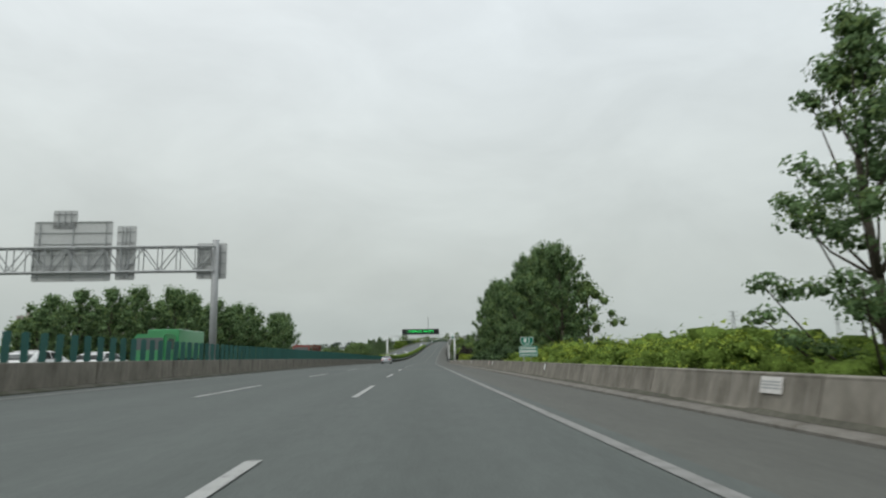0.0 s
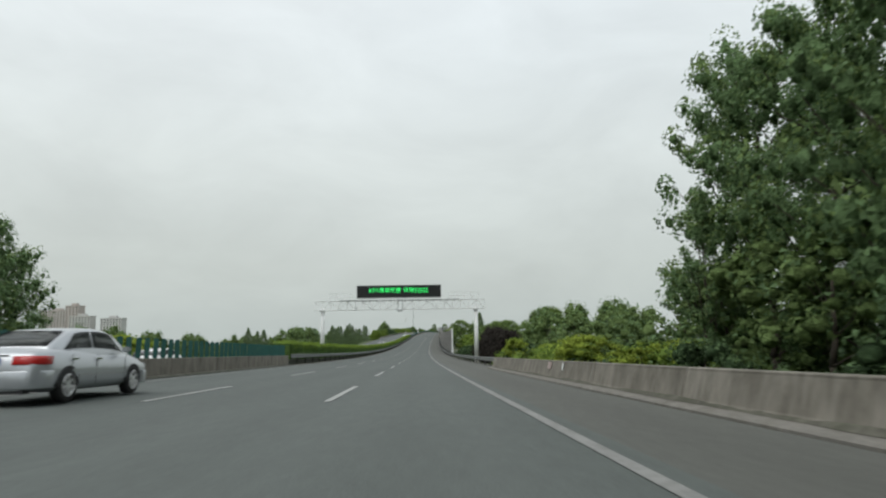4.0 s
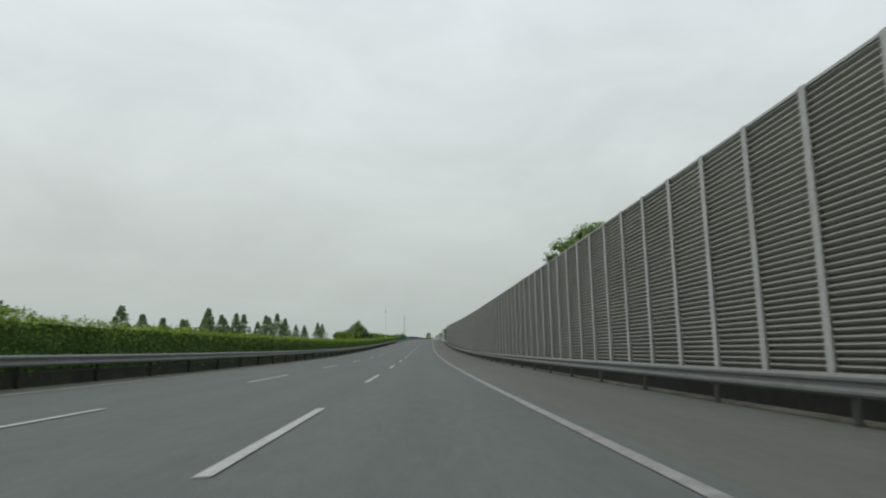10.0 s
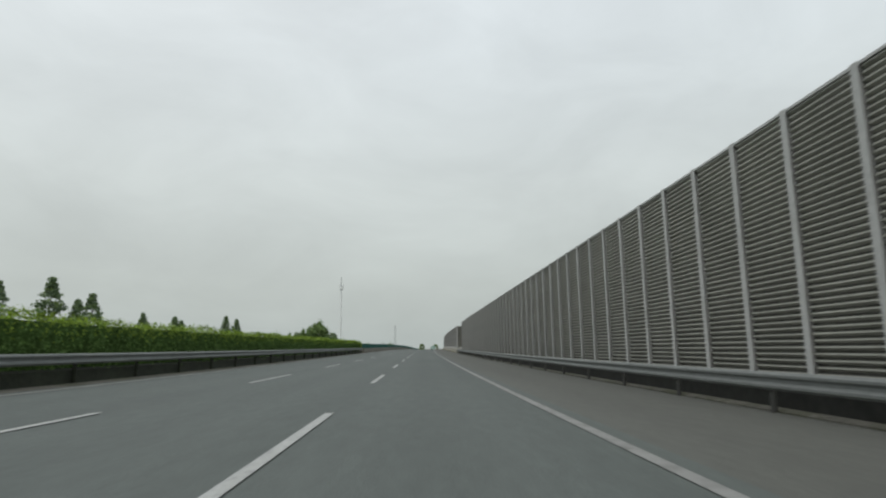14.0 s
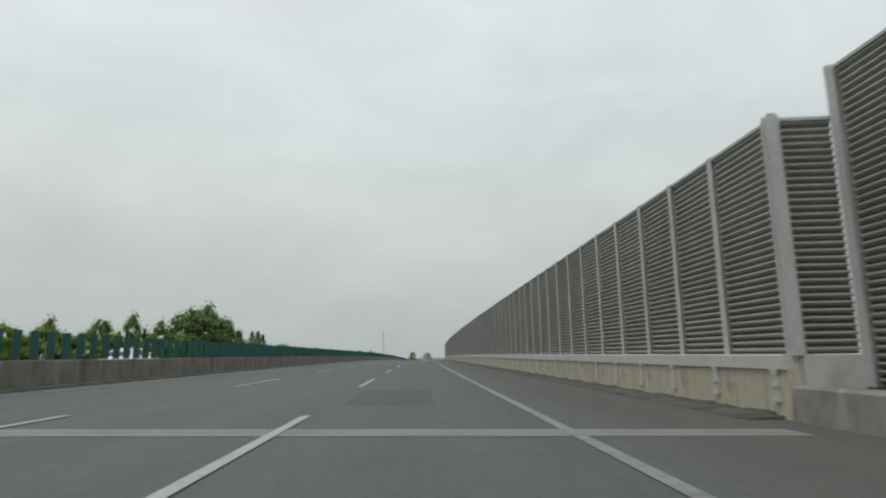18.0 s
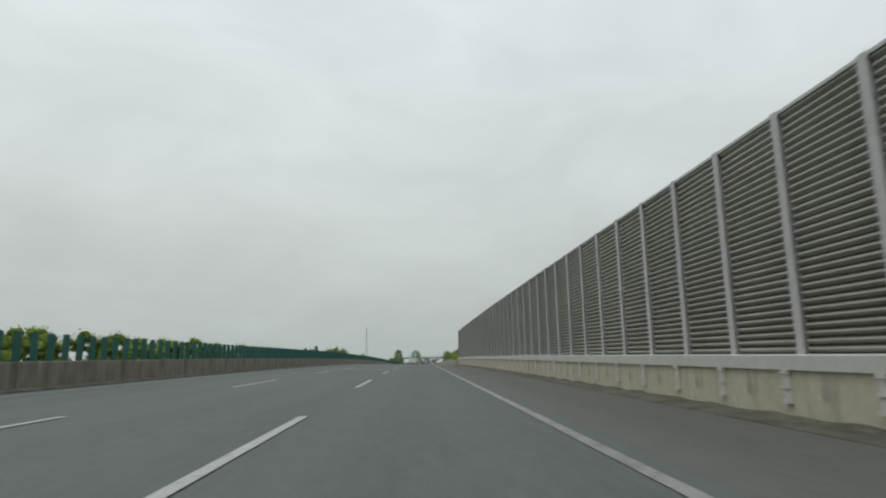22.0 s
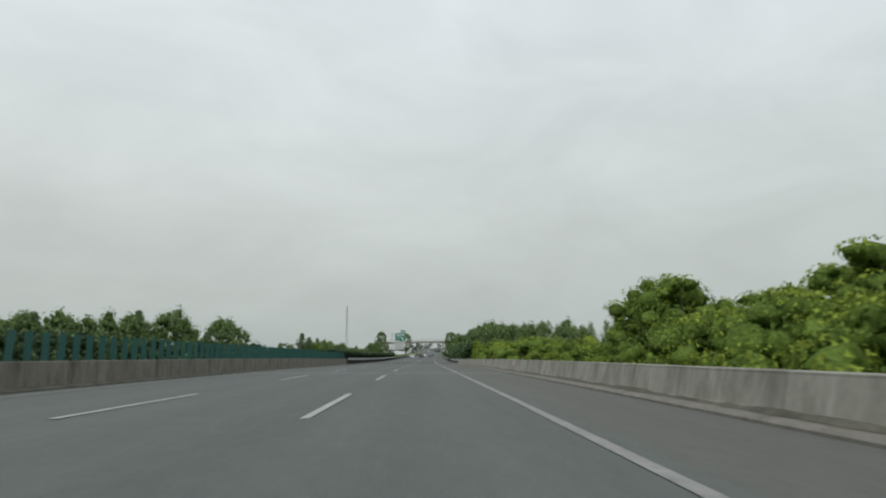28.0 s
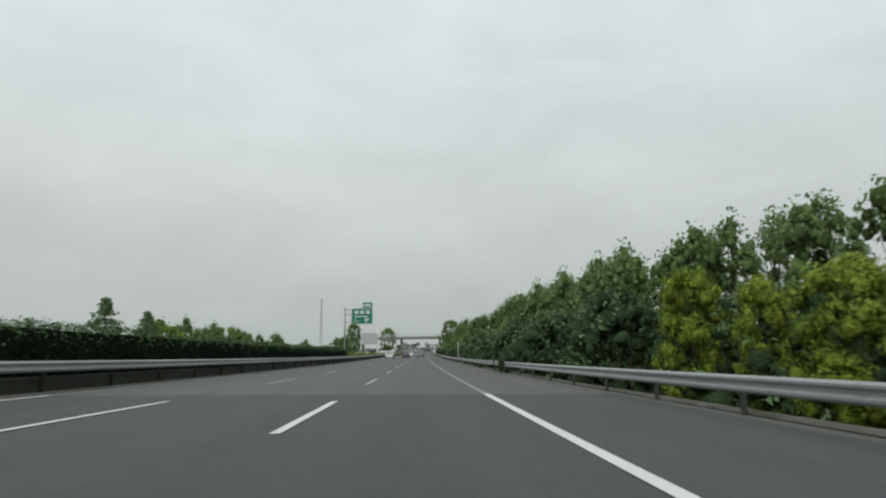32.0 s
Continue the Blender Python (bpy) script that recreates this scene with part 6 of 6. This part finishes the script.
    pane("rear_window", [[(x * q, y * k, on_roof(x, y)) for x in np.linspace(-1, 1, 7)] for y, q in ((-1.80, 0.66), (-1.45, 0.62), (-1.10, 0.56))], False)
    pane("windscreen", [[(x * q, y * k, on_roof(x, y)) for x in np.linspace(-1, 1, 7)] for y, q in ((0.60, 0.58), (0.95, 0.63), (1.30, 0.68))], False)

    def wrapped(name, outline, z0, z1, lean, material, label="", both=False):
        """A band that wraps round the car's corner: plan points from the middle outwards."""
        pts = outline if not both else [(-x, y) for x, y in outline[::-1]] + list(outline)
        bm = bmesh.new()
        rings = []
        for inset, z in ((0.07, z0), (0.012, z0), (0.0, z0 + 0.02), (0.0, z1 - 0.02), (0.012, z1), (0.07, z1)):
            tilt = lean * (z - z0) / (z1 - z0)
            toward = -1 if outline[0][1] > 0 else 1
            rings.append([bm.verts.new((x * (1 - inset - 0.3 * tilt), y * k + toward * (inset + tilt), z)) for x, y in pts])
        for a, b in zip(rings, rings[1:] + rings[:1]):
            for i in range(len(pts) - 1):
                bm.faces.new((a[i], a[i + 1], b[i + 1], b[i])).smooth = True
        bm.faces.new([r[0] for r in rings])
        bm.faces.new([r[-1] for r in rings][::-1])
        bmesh.ops.recalc_face_normals(bm, faces=bm.faces)
        return part(name, bm, material, c, label)

    for sx in (1, -1):
        wrapped("tail_lamp", [(sx * x, y) for x, y in ((0.44, -2.428), (0.62, -2.425), (0.76, -2.40), (0.85, -2.31), (0.895, -2.16), (0.912, -1.98))], 0.74 * hz, 0.90 * hz, 0.04, LAMPRED, "red tail lamp")
        bm = bmesh.new()
        box(bm, -0.22, -0.10, -0.07, 0.22, 0.10, 0.07)
        bmesh.ops.bevel(bm, geom=list(bm.edges), offset=0.04, segments=2, affect="EDGES")
        ob = part("headlamp", bm, LAMPCLEAR, c)
        ob.matrix_basis = pose(sx * 0.60, 2.24 * k, 0.66 * hz, 0, 0, -sx * 25)
        bm = bmesh.new()
        box(bm, -0.09, -0.06, -0.06, 0.09, 0.06, 0.07)
        bmesh.ops.bevel(bm, geom=list(bm.edges), offset=0.03, segments=2, affect="EDGES")
        ob = part("mirror", bm, paint, c)
        ob.matrix_basis = pose(sx * 0.97, 0.80 * k, 1.03 * hz)
        for y in (-0.28, -1.22):
            bm = bmesh.new()
            box(bm, -0.018, -0.10, -0.016, 0.018, 0.10, 0.016)
            ob = part("door_handle", bm, CHROME, c)
            ob.matrix_basis = pose(sx * 0.905, y * k, 0.84 * hz)
        bm = bmesh.new()
        box(bm, -0.008, -1.0, -0.022, 0.014, 1.0, 0.022)
        ob = part("side_moulding", bm, TRIM if paint is not SILVER else GREY, c)
        ob.matrix_basis = pose(sx * 0.914, -0.05, 0.52)
        for y in (-0.36, 0.92, -1.30):
            bm = bmesh.new()
            box(bm, -0.003, -0.006, 0.30, 0.0015, 0.006, 0.93 * hz)
            ob = part("door_gap", bm, TRIM, c)
            ob.matrix_basis = pose(sx * 0.914, y * k, 0)
        for y in (-1.40, 1.375):
            bm = bmesh.new()
            n = 20
            v = [bm.verts.new((sx * (0.915 if abs(y) < 1.39 else 0.912), y * k + 0.385 * math.cos(math.pi * i / n), 0.32 + 0.385 * math.sin(math.pi * i / n))) for i in range(n + 1)]
            w = [bm.verts.new((sx * 0.72, q.co.y, q.co.z)) for q in v]
            for i in range(n):
                bm.faces.new((v[i], v[i + 1], w[i + 1], w[i]))
            bm.faces.new(v)
            part("wheel_arch", bm, TRIM, c)
            tyre = share("tyre", TYRE_C, c, pose(sx * 0.815, y * k, 0.33, 0, 0, 0 if sx > 0 else 180))
            share("rim", RIM_C, tyre, pose(0.012, 0, 0))
    bm = bmesh.new()
    box(bm, -0.22, -0.012, -0.07, 0.22, 0.012, 0.07)
    plate = part("number_plate", bm, PLATEBLUE, c)
    plate.matrix_basis = pose(0, -2.405 * k, 0.80 * hz, 10)
    bm = bmesh.new()
    for i in range(6):
        box(bm, -0.17 + i * 0.057, -0.016, -0.03, -0.13 + i * 0.057, -0.0125, 0.03)
    part("plate_bars", bm, SIGNWHITE, plate)
    bm = bmesh.new()
    box(bm, -0.34, -2.385 * k, 0.90 * hz, 0.34, -2.33 * k, 0.925 * hz)
    part("boot_trim", bm, CHROME, c)
    wrapped("rear_bumper", ((0.3, -2.45), (0.6, -2.44), (0.79, -2.38), (0.885, -2.22), (0.918, -1.90)), 0.30, 0.63, 0.0, paint, "", True)
    bm = bmesh.new()
    box(bm, -0.66, -2.40 * k, 0.22, 0.66, -2.2 * k, 0.31)
    part("valance", bm, TRIM, c)
    wrapped("front_bumper", ((0.3, 2.45), (0.58, 2.42), (0.76, 2.34), (0.87, 2.16), (0.915, 1.88)), 0.24, 0.54, 0.0, paint, "", True)
    return c


def on_lane(s, u, back=False):
    m = along(s + SKEW * u, u, surf(u) + 0.012, 3.0)
    return m @ pose(0, 0, 0, 0, 0, 180) if back else m


silver = sedan(on_lane(121.4, -7.7), SILVER, "silver four-door saloon car on the road")
white_car = sedan(on_lane(990, -6.9), CARWHITE, "white saloon car on the road far ahead", 1.44, 4.6)
dark_car = sedan(on_lane(1000, -3.4), CARDARK, "dark saloon car on the road far ahead", 1.46, 4.7)
grey_car = sedan(on_lane(1030, -0.1), CARGREY, "grey saloon car on the road far ahead", 1.48, 4.6)
copy_thing(white_car, on_lane(1052, -3.5))
copy_thing(dark_car, on_lane(1066, 0.0))
# queue on the oncoming carriageway
queue = [(white_car, 31, -19.0), (white_car, 37.5, -19.2), (white_car, 103.5, -16.9), (white_car, 149, -17.0), (grey_car, 156, -20.6), (white_car, 182, -17), (dark_car, 206, -20.6), (white_car, 228, -17),
         (grey_car, 251, -17.0), (white_car, 272, -20.7), (dark_car, 303, -17), (white_car, 330, -20.6), (white_car, 362, -17), (grey_car, 390, -20.5), (white_car, 514, -17.0), (white_car, 675, -17.0), (grey_car, 724, -20.5),
         (white_car, 730, -17.0), (white_car, 912, -17.2), (dark_car, 934, -20.6)]
for proto_car, s, u in queue:
    copied = copy_thing(proto_car, on_lane(s, u, True))
    tone = {white_car: "white", dark_car: "dark", grey_car: "grey"}[proto_car]
    tagged(copied, tone + " saloon car on the oncoming carriageway", "car", "oncoming cars")


def truck(m, cab, load, label, height=3.5, long=9.5, slatted=False):
    t = thing("truck", label, "truck", m=m)
    bm = bmesh.new()
    box(bm, -1.2, long / 2 - 2.1, 0.75, 1.2, long / 2, 2.95)
    bmesh.ops.bevel(bm, geom=list(bm.edges), offset=0.14, segments=2, affect="EDGES")
    part("cab", bm, cab, t)
    panel_quad("windscreen", [(1.0, long / 2 + 0.003, 1.75), (-1.0, long / 2 + 0.003, 1.75), (-1.0, long / 2 + 0.003, 2.65), (1.0, long / 2 + 0.003, 2.65)], GLASS, t, 0.01)
    for sx in (1, -1):
        panel_quad("side_window", [(sx * 1.205, long / 2 - 1.5, 1.8), (sx * 1.205, long / 2 - 0.4, 1.8), (sx * 1.205, long / 2 - 0.5, 2.6), (sx * 1.205, long / 2 - 1.5, 2.6)], GLASS, t, 0.01)
    bm = bmesh.new()
    box(bm, -1.22, -long / 2, 1.15, 1.22, long / 2 - 2.35, height)
    bmesh.ops.bevel(bm, geom=list(bm.edges), offset=0.04, segments=1, affect="EDGES")
    part("load_box", bm, load, t)
    if slatted:
        for sx in (1, -1):
            for y in np.arange(-long / 2 + 0.05, long / 2 - 2.4, 0.62):
                bm = bmesh.new()
                box(bm, -0.03, -0.05, 1.15, 0.03, 0.05, height + 0.12)
                ob = part("stake", bm, cab, t)
                ob.matrix_basis = pose(sx * 1.255, y, 0)
            for z in (1.25, 2.0, 2.7, height + 0.05):
                bm = bmesh.new()
                box(bm, -0.02, -long / 2, -0.05, 0.02, long / 2 - 2.4, 0.05)
                ob = part("rail", bm, cab, t)
                ob.matrix_basis = pose(sx * 1.305, 0, z)
    bm = bmesh.new()
    box(bm, -0.5, -long / 2 + 0.2, 0.7, 0.5, long / 2 - 0.4, 1.13)
    part("chassis", bm, TRIM, t)
    for y in (long / 2 - 1.2, -long / 2 + 1.2, -long / 2 + 2.4):
        for sx in (1, -1):
            tyre = share("tyre", TYRE_T, t, pose(sx * 1.03, y, 0.50, 0, 0, 0 if sx > 0 else 180))
            share("rim", RIM_T, tyre, pose(0.012, 0, 0))
    return t


truck(on_lane(51.5, -20.6, True), CARGREEN, CARGREEN, "green box truck on the oncoming carriageway", 3.4, 8.0)
truck(on_lane(93.5, -17.6, True), CARRED, TARP, "red stake-sided truck on the oncoming carriageway", 3.0, 9.0, True)


# ---------------------------------------------------------------- far buildings
def tower(s, u, w, d, floors, tone, label):
    b = thing("apartment_block", label, "building", "distant apartment blocks", m=stand(s, u, -4))
    h = floors * 3.0
    wallm = mat("block_wall", tone, rough=0.9, spread=0.08, big=0.05, fine=0.8)
    bm = bmesh.new()
    box(bm, -w / 2, -d / 2, 0, w / 2, d / 2, h)
    part("wall", bm, wallm, b)
    bm = bmesh.new()
    box(bm, -w / 2 - 0.4, -d / 2 - 0.4, h, w / 2 + 0.4, d / 2 + 0.4, h + 1.0)
    box(bm, -w / 6, -d / 4, h + 1.0, w / 6, d / 4, h + 4.0)
    part("roof", bm, wallm, b)
    bm = bmesh.new()
    box(bm, -0.9, -0.05, 0.0, 0.9, 0.05, 1.5)
    pane = mesh_of("window", bm, GLASS)
    n = int(w / 4.0)
    for f in range(2, floors):
        for i in range(n):
            share("window", pane, b, pose(-w / 2 + (i + 0.5) * w / n, -d / 2 - 0.04, f * 3.0 + 0.9))


sp = thing("marker_post", "slim white post beside the guard rail", "post", m=stand(945, 6.35, -0.3))
bm = bmesh.new()
tube(bm, (0, 0, -0.3), (0, 0, 3.3), 0.05, n=8)
part("pole", bm, WHITE, sp)
up = thing("utility_pole", "grey concrete utility pole with a cross arm", "utility pole", m=stand(314, 26.7, -2.8))
bm = bmesh.new()
tube(bm, (0, 0, -0.3), (0, 0, 11.8), 0.16, 0.10, n=8)
part("pole", bm, JOINT, up)
bm = bmesh.new()
box(bm, -0.9, -0.05, 11.1, 0.9, 0.05, 11.2)
part("cross_arm", bm, GREY, up)
tower(930, -520, 40, 14, 14, (0.46, 0.42, 0.39), "distant pale brown apartment block above the trees")
tower(926, -494, 18, 14, 16, (0.45, 0.40, 0.37), "distant pale brown apartment block above the trees")
tower(900, -467, 28, 12, 11, (0.50, 0.49, 0.47), "distant pale apartment block above the trees")
tower(905, -430, 28, 12, 10, (0.52, 0.51, 0.50), "distant pale apartment block above the trees")
tower(492, -330, 17, 14, 11, (0.42, 0.37, 0.35), "distant pinkish apartment block above the trees")
mast(471.9, -13.7, 0.3, 12.2, 0.20, "slim grey lattice mast with antennas in the median")
mast(1532, -118, -4, 57, 2.2, "thin grey lattice radio mast far off")


def pylon(s, u, h0, h1):
    """A far power pylon: four tapering legs, bracing and three cross arms."""
    t = thing("power_pylon", "distant grey lattice power pylon", "pylon", "power pylons", m=stand(s, u, 0))
    bm = bmesh.new()
    n = 8

    def corner(k, z):
        w = 2.6 + (0.5 - 2.6) * (z - h0) / (h1 - h0)
        return (w * (1 if k in (0, 1) else -1), w * (1 if k in (1, 2) else -1), z)

    for k in range(4):
        tube(bm, corner(k, h0), corner(k, h1), 0.16, n=5)
        for i in range(n):
            z0, z1 = h0 + (h1 - h0) * i / n, h0 + (h1 - h0) * (i + 1) / n
            tube(bm, corner(k, z0), corner((k + 1) % 4, z1), 0.08, n=4)
    part("lattice", bm, GREY, t)
    for z in (h1 - 6.5, h1 - 3.5, h1 - 0.5):
        bm = bmesh.new()
        tube(bm, (-4.2, 0, z), (4.2, 0, z), 0.13, n=5)
        tube(bm, (-4.2, 0, z), (0, 0, z + 1.0), 0.08, n=4)
        tube(bm, (4.2, 0, z), (0, 0, z + 1.0), 0.08, n=4)
        part("cross_arm", bm, GREY, t)


pylon(471, 223.6, -16, 24)
pylon(622, 393, -16, 20.5)
